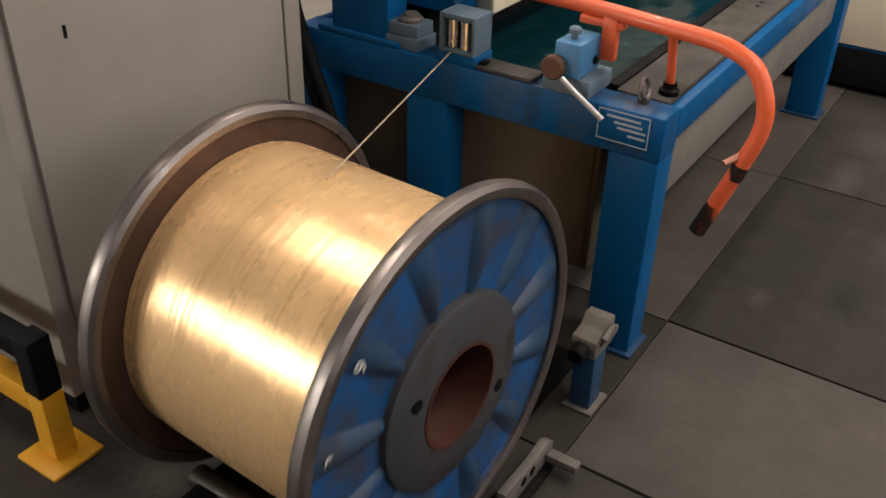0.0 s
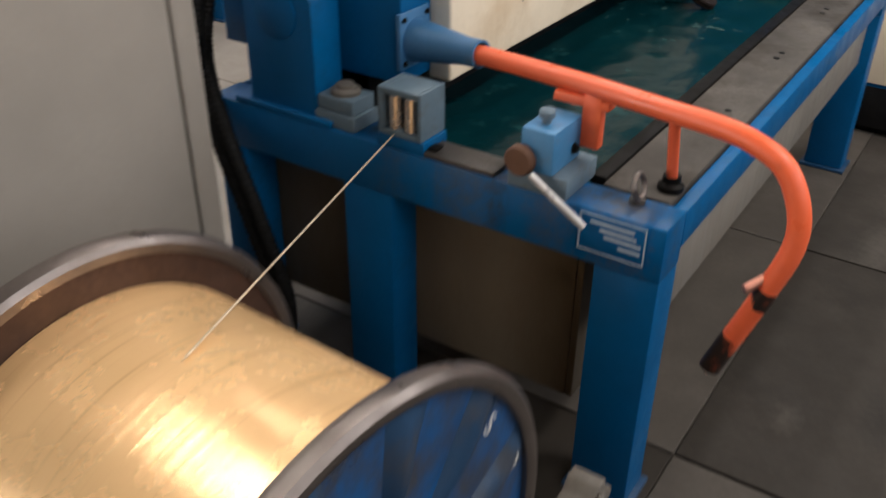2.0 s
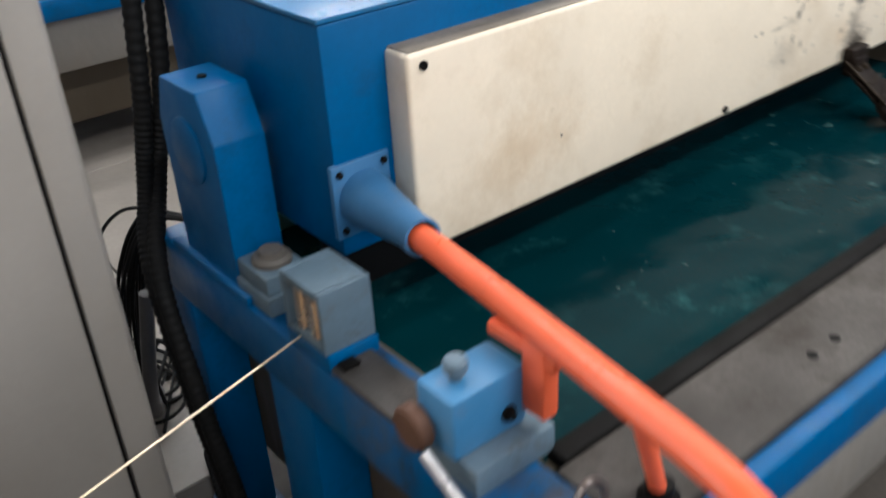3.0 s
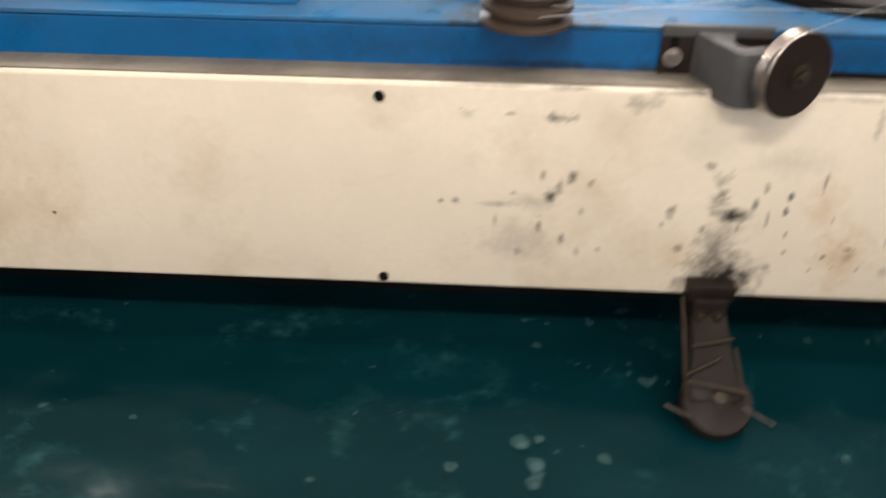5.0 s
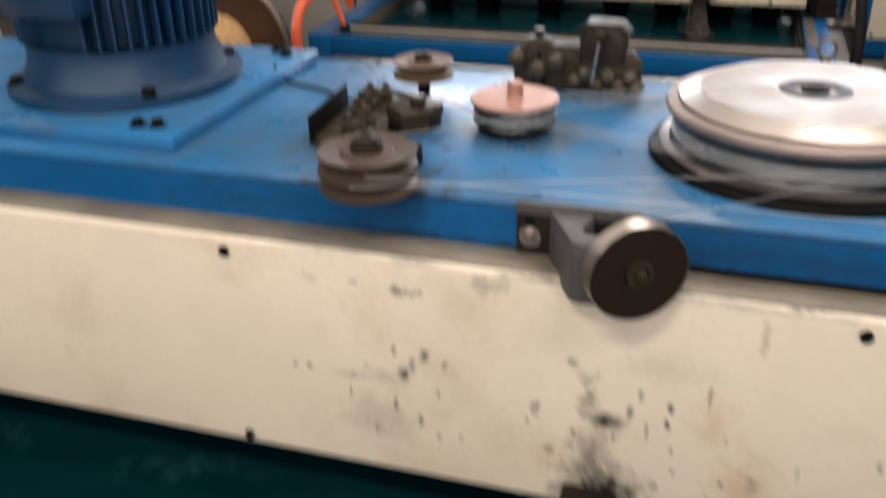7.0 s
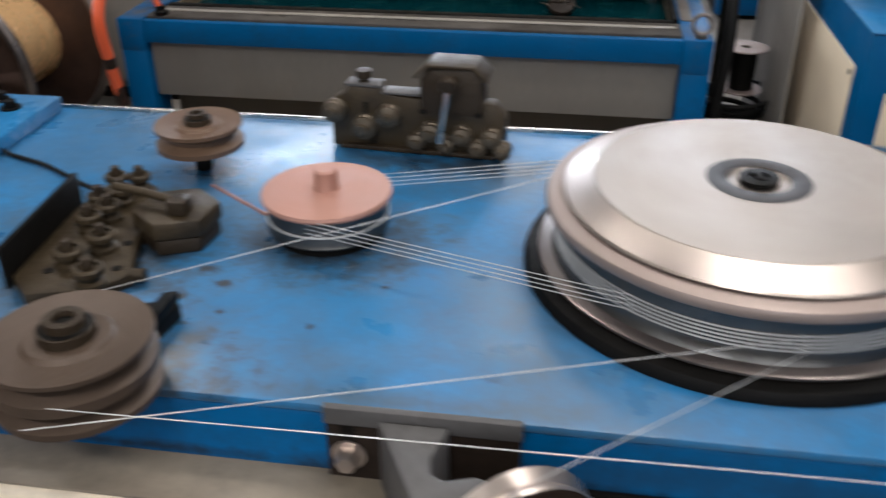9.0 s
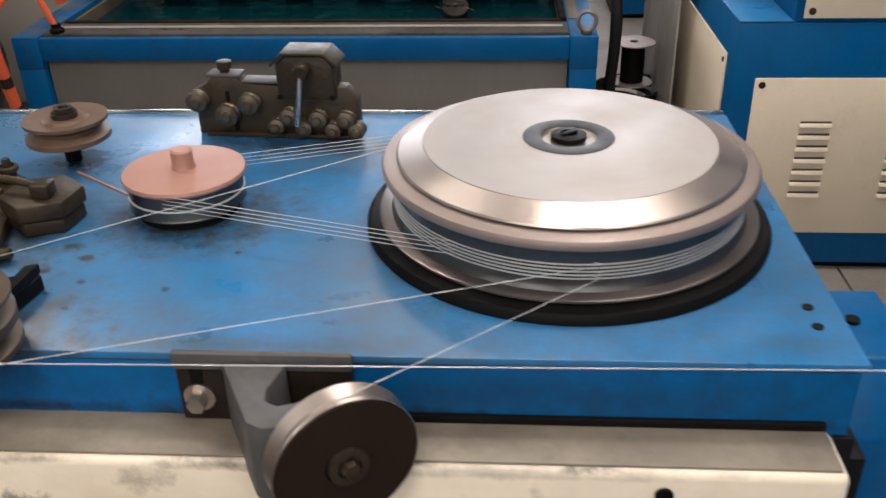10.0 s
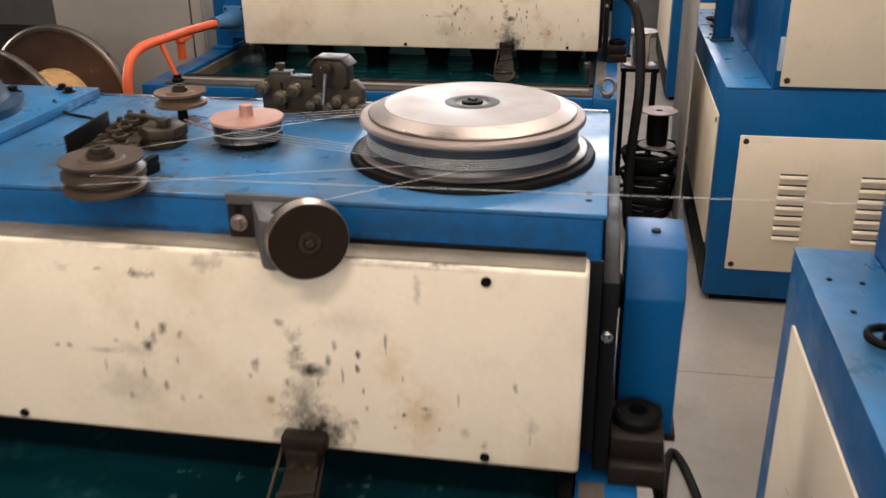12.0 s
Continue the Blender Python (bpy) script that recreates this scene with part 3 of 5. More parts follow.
def hall():
    base = solid("floor", B(HX0, HY0, -0.20, HX1, HY1, -0.012, bev=0), JOINT, "dark bedding under worn grey concrete slabs", "floor", "structure")
    xs = [HX0, -2.7, -1.62, -0.45, 0.228, 1.36, 2.9, 4.6, 6.3, HX1]
    ys = [HY0, -3.2, -1.75, -0.03, 1.25, 2.3, 3.23, 4.6, 6.5, HY1]
    for i in range(len(xs) - 1):
        for j in range(len(ys) - 1):
            g, h = 0.004, 0.0012
            # slab (3, 3) takes the stained concrete in place of shade
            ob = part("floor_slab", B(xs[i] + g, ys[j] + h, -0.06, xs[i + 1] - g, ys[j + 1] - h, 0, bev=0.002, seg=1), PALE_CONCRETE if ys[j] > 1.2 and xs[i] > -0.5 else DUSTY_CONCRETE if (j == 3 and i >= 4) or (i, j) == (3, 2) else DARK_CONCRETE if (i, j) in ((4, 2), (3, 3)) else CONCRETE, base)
    # unseen walls and ceiling, kept dark grey to cut fill light
    t = 0.2
    wins = ((-4.5, -2.2), (-1.4, 0.9), (1.7, 4.0), (4.8, 7.1))

    def long_wall(name, y0, y1):
        bm = bmesh.new()
        box(bm, HX0 - t, y0, 0, HX1 + t, y1, 2.2, bev=0)
        box(bm, HX0 - t, y0, 4.0, HX1 + t, y1, HZ, bev=0)
        edges = [HX0 - t] + [v for w in wins for v in w] + [HX1 + t]
        for a, b in zip(edges[::2], edges[1::2]):
            box(bm, a, y0, 2.2, b, y1, 4.0, bev=0)
        return solid(name, bm, WALL, "grey plastered factory wall with high window openings", "wall", "structure")

    for name, y0, y1 in (("wall_south", HY0 - t, HY0), ("wall_north", HY1, HY1 + t)):
        long_wall(name, y0, y1)
        ym = (y0 + y1) / 2
        for k, (a, b) in enumerate(wins):
            w = thing(f"window_{k + 1}", "grey-framed factory window with a single mullion", "window")
            w["kind"] = "structure"
            bm = bmesh.new()
            for u in (a, (a + b) / 2 - 0.03, b - 0.06):
                box(bm, u, ym - 0.03, 2.2, u + 0.06, ym + 0.03, 4.0, bev=0.004)
            for z in (2.2, 3.94):
                box(bm, a + 0.06, ym - 0.028, z, b - 0.06, ym + 0.028, z + 0.06, bev=0.004)
            part("window_frame", bm, WALL, w)
    bm = bmesh.new()
    for y0, z0, y1, z1 in ((HY0, 0, 3.0, HZ), (5.4, 0, HY1, HZ), (3.0, 0, 5.4, 1.2), (3.0, 2.6, 5.4, HZ)):
        box(bm, HX0 - t, y0, z0, HX0, y1, z1, bev=0)
    solid("wall_west", bm, WALL, "grey plastered factory wall with a window opening", "wall", "structure")
    solid("wall_east", B(HX1, HY0, 0, HX1 + t, HY1, HZ, bev=0), WALL, "grey plastered factory wall", "wall", "structure")
    solid("ceiling", B(HX0 - t, HY0 - t, HZ, HX1 + t, HY1 + t, HZ + 0.2, bev=0), WALL, "plain grey factory ceiling", "ceiling", "structure")


def lamp(name, at, size, power, target, colour=(1, 0.93, 0.83)):
    d = bpy.data.lights.new(name, "AREA")
    d.shape, d.size, d.size_y, d.energy, d.color = "RECTANGLE", size[0], size[1], power, colour
    ob = new(name, d)
    ob.matrix_world = look(at, target)
    return ob


def lighting():
    # rows of unseen ceiling lamps, and daylight in the window openings
    # those at x 3.5 and -0.7 are added to brighten take-up panel and gold
    for x, y, e in ((-2.2, -2.2, 55), (0.9, -2.3, 145), (3.9, -1.6, 50), (2.5, 1.9, 75), (3.5, 0.5, 65), (2.3, 4.3, 70), (-0.7, 2.6, 85)):
        lamp("unseen_ceiling_light", (x, y, 4.7), (1.7, 0.3), e, (x, y, 0), (1, 0.89, 0.78))
    # the one at x 5.95 is added to brighten the take-up panels
    for x, e in ((-3.35, 35), (-0.25, 50), (2.85, 60), (5.95, 70)):
        lamp("window_daylight", (x, HY0 + 0.05, 3.1), (2.2, 1.7), e, (0.5 * x + 0.6, 1.0, 1.0), (1, 0.93, 0.865))
    for x in (-0.25, 2.85):
        lamp("window_daylight", (x, HY1 - 0.05, 3.1), (2.2, 1.7), 110, (0.5 * x + 0.8, 2.2, 1.0), (0.98, 0.97, 1))
    lamp("window_daylight", (HX0 + 0.05, 4.2, 1.9), (2.3, 1.3), 185, (-0.8, 0.6, 0.7), (1, 0.95, 0.88))


hall()
lighting()


# ---- drawing machine ----
def panel_hole(bm, x, z):
    lathe(bm, [(0.0, 0), (0.0075, 0), (0.0075, 0.003), (0.004, 0.003), (0.0, 0.0015)], (x, 0.6355, z), (0, -1, 0), 16)


def bearing_block(m, x0, x1, face):
    y0, y1 = 0.835, 1.035
    outline = [(y0, 0.735), (y1, 0.735), (y1, 0.99), (y1 - 0.035, 1.07), (y0 + 0.035, 1.07), (y0, 0.99)]
    b = part("bearing_block", P(outline, x0, x1, "x", bev=0.004), BLUE, m)
    xf = x0 if face < 0 else x1
    part("round_cover", lathe(bmesh.new(), [(0, 0), (0.058, 0), (0.058, 0.003), (0.053, 0.006), (0, 0.006)], (xf, 0.935, 0.955), (face, 0, 0), 40), BLUE, b)
    bm = bmesh.new()
    rod(bm, ((x0 + x1) / 2, 0.935, 1.068), ((x0 + x1) / 2, 0.935, 1.074), 0.008, 16)
    part("grease_plug", bm, DARK, b)
    return b


def machine():
    m = thing("wire_drawing_machine", "blue steel wire drawing machine with cream panel over a coolant tank", "machine", group="drawing machines")
    XE = 2.10     # far end of the tank frame
    # tank frame
    part("end_beam", B(0, 0.0, 0.600, 0.10, 1.16, 0.72, 0.006), BLUE_BEAM, m)
    part("end_beam", B(XE - 0.10, 0.0, 0.600, XE, 1.16, 0.72, 0.006), BLUE_BEAM, m)
    part("side_rail", B(0.10, 0.0, 0.634, XE - 0.10, 0.03, 0.716, 0.004), BLUE, m)
    part("side_rail", B(0.10, 1.13, 0.625, XE - 0.10, 1.16, 0.716, 0.004), BLUE, m)
    for x in (0.0, XE - 0.10):
        for y in (0.0, 0.625, 1.06):
            leg = part("leg", B(x + 0.001, y + 0.001, 0.012, x + 0.099, y + (0.137 if y < 0.9 else 0.099), 0.602, 0.006), BLUE, m)
            part("foot_plate", B(x - 0.012, y - 0.012, 0, x + 0.112, y + (0.15 if y < 0.9 else 0.112), 0.012, 0.003), BLUE_DARK, leg)
    part("rail_top_plate", B(0.10, 0.034, 0.700, XE - 0.10, 0.176, 0.724, 0.004), RAIL_PLATE, m, "worn grey steel rail plate with bolt holes")
    for x in (0.54, 0.60, 1.02, 1.07, 1.5, 1.55):
        part("bolt_hole", lathe(bmesh.new(), [(0, 0.0), (0.0085, 0.0), (0.0085, 0.0015), (0, 0.0015)], (x, 0.09 + 0.01 * (x > 1), 0.7235), (0, 0, 1), 14), DARK, m)
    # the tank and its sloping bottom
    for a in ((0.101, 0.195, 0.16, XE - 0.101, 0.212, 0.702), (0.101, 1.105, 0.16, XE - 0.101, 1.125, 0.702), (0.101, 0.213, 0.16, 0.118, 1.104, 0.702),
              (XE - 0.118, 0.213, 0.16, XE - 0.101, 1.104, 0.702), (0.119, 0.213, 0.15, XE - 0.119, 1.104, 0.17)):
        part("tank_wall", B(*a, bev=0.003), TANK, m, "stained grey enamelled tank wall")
    # added sheet imitates the light seen through the open back
    part("splash_sheet", B(0.16, 1.094, 0.60, XE - 0.16, 1.098, 0.798, 0.001), TEAL, m, "pale green sheet standing in for the bright view behind the tank")
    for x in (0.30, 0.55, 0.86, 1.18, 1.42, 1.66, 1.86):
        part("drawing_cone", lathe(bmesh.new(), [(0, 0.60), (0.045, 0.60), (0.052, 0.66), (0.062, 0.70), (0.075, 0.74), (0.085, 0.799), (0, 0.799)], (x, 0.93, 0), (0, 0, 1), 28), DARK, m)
    part("tank_front_sheet", B(0.102, 0.034, 0.425, XE - 0.102, 0.046, 0.633, 0.003), TANK_FRONT, m, "pale enamelled tank front")
    part("tank_lip", B(0.12, 0.178, 0.7025, XE - 0.12, 0.213, 0.727, 0.005), DARK, m, "dark oily tank lip")
    part("tank_lip", B(XE - 0.125, 0.215, 0.7025, XE - 0.103, 1.1, 0.728, 0.003), DARK, m, "dark oily tank lip")
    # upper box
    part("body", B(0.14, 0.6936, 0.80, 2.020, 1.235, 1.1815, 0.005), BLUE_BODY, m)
    # black strip in place of the shade in the gap above the panel
    part("panel_seal", B(1.60, 0.688, 1.1246, 1.998, 0.6934, 1.132, 0.001), DARK, m, "black strip standing in for the shaded gap above the panel")
    part("deck", B(0.138, 0.692, 1.182, 2.024, 1.240, 1.19, 0.002), BLUE_DECK, m, "worn blue steel deck plate with sheen and shade in its colour")
    for x, y in ((1.997, 0.745), (1.997, 0.775), (0.24, 0.745), (0.24, 1.2)):
        part("deck_hole", lathe(bmesh.new(), [(0, 0), (0.005, 0), (0.005, 0.0012), (0, 0.0012)], (x, y, 1.19), (0, 0, 1), 14), DARK, m)
    # added strip makes the highlight on the rear deck edge
    part("deck_back_trim", B(0.14, 1.2405, 1.170, 2.02, 1.246, 1.194, 0.001), STEEL, m, "bright steel strip standing in for the glint on the deck's back edge")
    panel = part("front_panel", B(0.252, 0.637, 0.783, 2.005, 0.698, 1.122, 0.008, 3), SOOTED, m, "cream sheet-metal panel with soot marks and screw holes")
    part("panel_ledge", B(0.258, 0.643, 1.1215, 1.999, 0.696, 1.1245, 0.001), LEDGE, panel, "grimy top edge of the cream panel")
    for x in (0.281, 1.078, 1.861):
        for z in (0.800, 1.101):
            if x > 0.3 or z > 0.9:
                bm = bmesh.new()
                panel_hole(bm, x, z)
                part("screw_hole", bm, DARK, panel)
    bearing_block(m, 0.012, 0.105, -1)
    bearing_block(m, 2.062, 2.158, 1)
    part("pedestal", B(0.0, 0.79, 0.7205, 0.115, 1.08, 0.736, 0.003), BLUE, m)
    part("pedestal", B(2.0505, 0.835, 0.7205, 2.165, 1.07, 0.7345, 0.002), GRIME, m, "oily dark bearing pedestal")
    part("pedestal_step", B(2.051, 0.700, 0.7205, 2.142, 0.8345, 0.7575, 0.004), GRIME, m, "oily dark step of the bearing pedestal")
    part("pedestal_step", B(2.052, 0.722, 0.758, 2.137, 0.8345, 0.797, 0.004), GRIME, m, "oily dark step of the bearing pedestal")
    part("bearing_foot", lathe(bmesh.new(), [(0.016, 0), (0.040, 0), (0.040, 0.014), (0.034, 0.020), (0.016, 0.020), (0.016, 0)], (2.095, 0.779, 0.7975), (0, 0, 1), 28), DARK, m)
    part("worn_lip_plate", B(2.006, 0.216, 0.7205, 2.048, 0.699, 0.7245, 0.002), LIP, m, "bare taupe wear plate along the end beam")
    # two black pieces fill the gap to the bearing block with shade
    part("side_curtain", B(2.0245, 0.712, 0.737, 2.050, 1.20, 1.075, 0.003), BLACK, m, "black plate standing in for the shaded gap beside the body")
    part("edge_seal", B(2.0055, 0.688, 0.79, 2.0235, 0.6934, 1.118, 0.001), BLACK, m, "black strip standing in for shade beside the panel")
    part("curtain_bolt", bolt(bmesh.new(), (2.036, 0.712, 0.985), (0, -1, 0), 0.006, 0.010), STEEL, m)
    # shaft stub between body and blocks
    part("pivot_shaft", R((0.104, 0.935, 0.955), (0.142, 0.935, 0.955), 0.03, bev=0.002), STEEL, m)
    part("pivot_shaft", R((2.0505, 0.935, 0.955), (2.064, 0.935, 0.955), 0.03, bev=0.002), DARK, m)
    # orange lever tube in its cone socket
    sock = part("socket_plate", B(0.130, 0.688, 0.835, 0.240, 0.6995, 0.962, 0.002), BLUE_WORN, m)
    part("socket_cone", lathe(bmesh.new(), [(0.048, 0), (0.047, 0.012), (0.030, 0.15), (0.030, 0.19), (0.025, 0.19), (0.025, 0.1)], (0.186, 0.688, 0.895), (-0.03, -0.2, 0.012), 32), BLUE_WORN, sock)
    for x, z in ((0.143, 0.948), (0.228, 0.948), (0.143, 0.85), (0.228, 0.85)):
        part("socket_bolt", bolt(bmesh.new(), (x, 0.688, z), (0, -1, 0), 0.006, 0.005, False), DARK, sock)
    path = [(0.165, 0.55, 0.902), (0.15, 0.44, 0.906), (0.12, 0.24, 0.91), (0.095, 0.06, 0.908), (0.082, -0.03, 0.907), (0.072, -0.10, 0.898),
            (0.062, -0.165, 0.868), (0.055, -0.203, 0.80), (0.052, -0.208, 0.73), (0.048, -0.185, 0.645), (0.040, -0.15, 0.54), (0.030, -0.114, 0.440)]
    lever = part("lever_tube", tube(bmesh.new(), smooth_path(path, 8), 0.0205, 20), ORANGE, m, "chipped orange painted bent lever tube")
    part("burnt_sleeve", tube(bmesh.new(), smooth_path([(0.0475, -0.183, 0.638), (0.0455, -0.172, 0.600)], 4), 0.0213, 20), BURNT, lever, "blackened bare patch of the tube")
    part("burnt_sleeve", tube(bmesh.new(), smooth_path([(0.0385, -0.142, 0.520), (0.030, -0.114, 0.439)], 4), 0.0212, 20), BURNT, lever, "blackened bare end of the tube")
    part("tube_end", R((0.038, -0.138, 0.472), (0.022, -0.108, 0.434), 0.0095, bev=0.002), COPPER, lever, "bare coppery tube stub")
    part("tube_nub", R((0.045, -0.175, 0.66), (0.012, -0.150, 0.645), 0.009, bev=0.001), COPPER, lever)
    part("support_post", R((0.150, 0.055, 0.745), (0.094, 0.05, 0.905), 0.011), ORANGE, lever)
    part("post_socket", lathe(bmesh.new(), [(0, 0), (0.026, 0), (0.026, 0.012), (0.018, 0.018), (0.018, 0.032), (0, 0.032)], (0.152, 0.056, 0.724), (0, 0, 1), 20), DARK, lever)
    br = bmesh.new()
    box(br, 0.098, 0.195, 0.79, 0.125, 0.235, 0.90, bev=0.004)
    box(br, 0.10, 0.18, 0.872, 0.135, 0.30, 0.892, bev=0.004)
    part("tube_bracket", br, ORANGE, lever)
    # name plate
    npl = part("nameplate", B(-0.0035, 0.033, 0.628, -0.0005, 0.176, 0.716, 0.001), BLUE, m, "blue maker's plate with a white border")
    bm = bmesh.new()
    for a in ((0.036, 0.631, 0.173, 0.634), (0.036, 0.710, 0.173, 0.713), (0.036, 0.634, 0.039, 0.710), (0.170, 0.634, 0.173, 0.710)):
        box(bm, -0.0045, a[0], a[1], -0.0036, a[2], a[3], bev=0)
    part("plate_border", bm, PLATE_WHITE, npl)
    bm = bmesh.new()
    for z, y0, y1 in ((0.694, 0.06, 0.15), (0.680, 0.055, 0.13), (0.667, 0.045, 0.12), (0.652, 0.045, 0.09)):
        box(bm, -0.0045, y0, z, -0.0036, y1, z + 0.006, bev=0)
    part("plate_print", bm, PLATE_WHITE, npl)
    return m


def coolant(at):
    bm = bmesh.new()
    nx, ny = 90, 46
    vs = [[bm.verts.new((0.119 + 1.862 * i / nx, 0.214 + 0.889 * j / ny, 0.655 + 0.004 * noise.noise((i * 0.22, j * 0.28, 3)))) for j in range(ny + 1)] for i in range(nx + 1)]
    for i in range(nx):
        for j in range(ny):
            bm.faces.new((vs[i][j], vs[i + 1][j], vs[i + 1][j + 1], vs[i][j + 1]))
    return solid("coolant_water", bm, WATER, "dark green rippling coolant in the tank", "water", "structure", at)


mach = machine()
water = coolant((0, 0, 0))
mach_c = copy_thing(mach, Matrix.Translation(ROW))
part("rail_trim", B(0.12, 0.100, 0.7245, 1.98, 0.125, 0.7285, 0.001), GUARD, mach_c, "bare pale strip along the tank rail")
# added black sheet gives the deep shade between panel and coolant
part("baffle", B(0.16, 0.80, 0.60, 1.975, 0.806, 0.799, 0.001), BLACK, mach, "black sheet standing in for shade under the upper box")
water_c = copy_thing(water, Matrix.Translation(ROW))


# ---- feed spool ----
def spool(rw, name="wire_spool"):
    s = thing(name, "large steel spool wound with brass-plated wire, blue spoked flange", "spool", group="feed spools")
    rf, ln = 0.424, 0.582
    for y, sgn in ((0.0, 1), (ln, -1)):
        # dished disc with a rolled rim; the profile runs along the axis inwards
        prof = [(0.110, 0.012), (rf - 0.03, 0.012), (rf - 0.03, 0.024), (0.110, 0.024)]
        fl = part("flange", lathe(bmesh.new(), prof + [prof[0]], (0, y, 0), (0, sgn, 0), 72), FLANGE if sgn < 0 or rw < 0.3 else FLANGE_BLUE, s, "dark rubbed steel spool flange")
        rim = [(rf - 0.032, 0.002), (rf - 0.024, -0.004), (rf - 0.010, -0.004), (rf - 0.001, 0.004), (rf, 0.018), (rf - 0.004, 0.030), (rf - 0.014, 0.036), (rf - 0.030, 0.034)]
        part("rim", lathe(bmesh.new(), rim + [rim[0]], (0, y, 0), (0, sgn, 0), 96), RIM, s, "polished rolled steel rim")
        inner = [(rw - 0.02, 0.0245), (rf - 0.031, 0.0245), (rf - 0.031, 0.028), (rw - 0.02, 0.028)]
        part("inner_face", lathe(bmesh.new(), inner + [inner[0]], (0, y, 0), (0, sgn, 0), 72), FLANGE, s)
        hub = [(0.113, -0.015), (0.160, -0.015), (0.168, -0.011), (0.200, -0.008), (0.209, -0.002), (0.211, 0.0125), (0.113, 0.0125)]
        hb = part("hub_plate", lathe(bmesh.new(), hub + [hub[0]], (0, y, 0), (0, sgn, 0), 56), GREYHUB, s, "grey scuffed hub plate")
        for k in range(2):
            a = radians(154 + 180 * k)
            c = Vector((0.150 * math.cos(a), y - 0.013 * sgn, 0.150 * math.sin(a)))
            part("drive_hole", R(c + Vector((0, -0.0025 * sgn, 0)), c + Vector((0, 0.004 * sgn, 0)), 0.015, 20), DARK, hb)
        # pressed ribs between hub and rim
        for k in range(12):
            a = 2 * math.pi * (k + 0.5) / 12
            bm = bmesh.new()
            pts = []
            for u in range(7):
                r = 0.206 + (rf - 0.036 - 0.206) * u / 6
                w = 0.016 + 0.030 * u / 6
                h = 0.019 * math.sin(math.pi * (0.12 + 0.80 * u / 6))
                row = []
                for q in range(7):
                    side = (q - 3) / 3
                    lift = h * math.cos(side * math.pi / 2) ** 1.2
                    x, z = r, side * w
                    row.append(bm.verts.new((x * math.cos(a) - z * math.sin(a), y + sgn * (0.0122 - lift), x * math.sin(a) + z * math.cos(a))))
                pts.append(row)
            for u in range(6):
                for q in range(6):
                    bm.faces.new((pts[u][q], pts[u + 1][q], pts[u + 1][q + 1], pts[u][q + 1]))
            part("flange_rib", bm, RIB if rw > 0.3 else FLANGE, s)
    part("bore_tube", lathe(bmesh.new(), [(0.113, -0.017), (0.113, ln + 0.017), (0.106, ln + 0.017), (0.106, -0.017), (0.113, -0.017)], (0, 0, 0), (0, 1, 0), 40), REDBORE, s, "red-brown primed bore tube")
    prof, n = [], 150
    for i in range(n + 1):
        y = 0.030 + (ln - 0.060) * i / n
        sag = 0.030 * max(0, 1 - (y - 0.030) / 0.05) ** 1.5
        prof.append((rw - sag + 0.0004 * noise.noise((i * 0.31, 0, 0)), y))
    prof = [(0.2, 0.030)] + prof + [(0.2, ln - 0.030)]
    part("wound_wire", lathe(bmesh.new(), prof, (0, 0, 0), (0, 1, 0), 128), GOLD, s, "tightly wound golden brass-plated wire")
    # chalked digits on the flange
    for deg, txt in ((138.5, "9"), (165.0, "3"), (190.0, "5")) if rw > 0.3 else ():
        cu = bpy.data.curves.new("digit", "FONT")
        cu.body, cu.size, cu.align_x, cu.align_y, cu.extrude = txt, 0.045, "CENTER", "CENTER", 0.0004
        a = radians(deg)
        tmp = bpy.data.objects.new("digit", cu)
        me = bpy.data.meshes.new_from_object(tmp)
        bpy.data.objects.remove(tmp)
        me.materials.append(CHALK)
        d = new("digit", me)
        d.parent = s
        r = 0.350
        d.matrix_local = Matrix.Translation((r * math.cos(a), 0.0005, r * math.sin(a))) @ pose(0, 0, 0, 90, 0, 0) @ pose(0, 0, 0, 0, 0, math.degrees(a) - 90)
    return s


sp = spool(0.341)
SPOOL_AT = (-0.831, 0.051, 0.440)
SPOOL_TURN = -3.2
sp.matrix_world = pose(*SPOOL_AT, 0, 0, SPOOL_TURN)
sp_c = spool(0.20)
tagged(sp_c, "half-empty steel spool with a little golden wire, brown flanges")
sp_c.matrix_world = pose(SPOOL_AT[0] + ROW[0], SPOOL_AT[1] + ROW[1], SPOOL_AT[2], 0, 0, SPOOL_TURN)


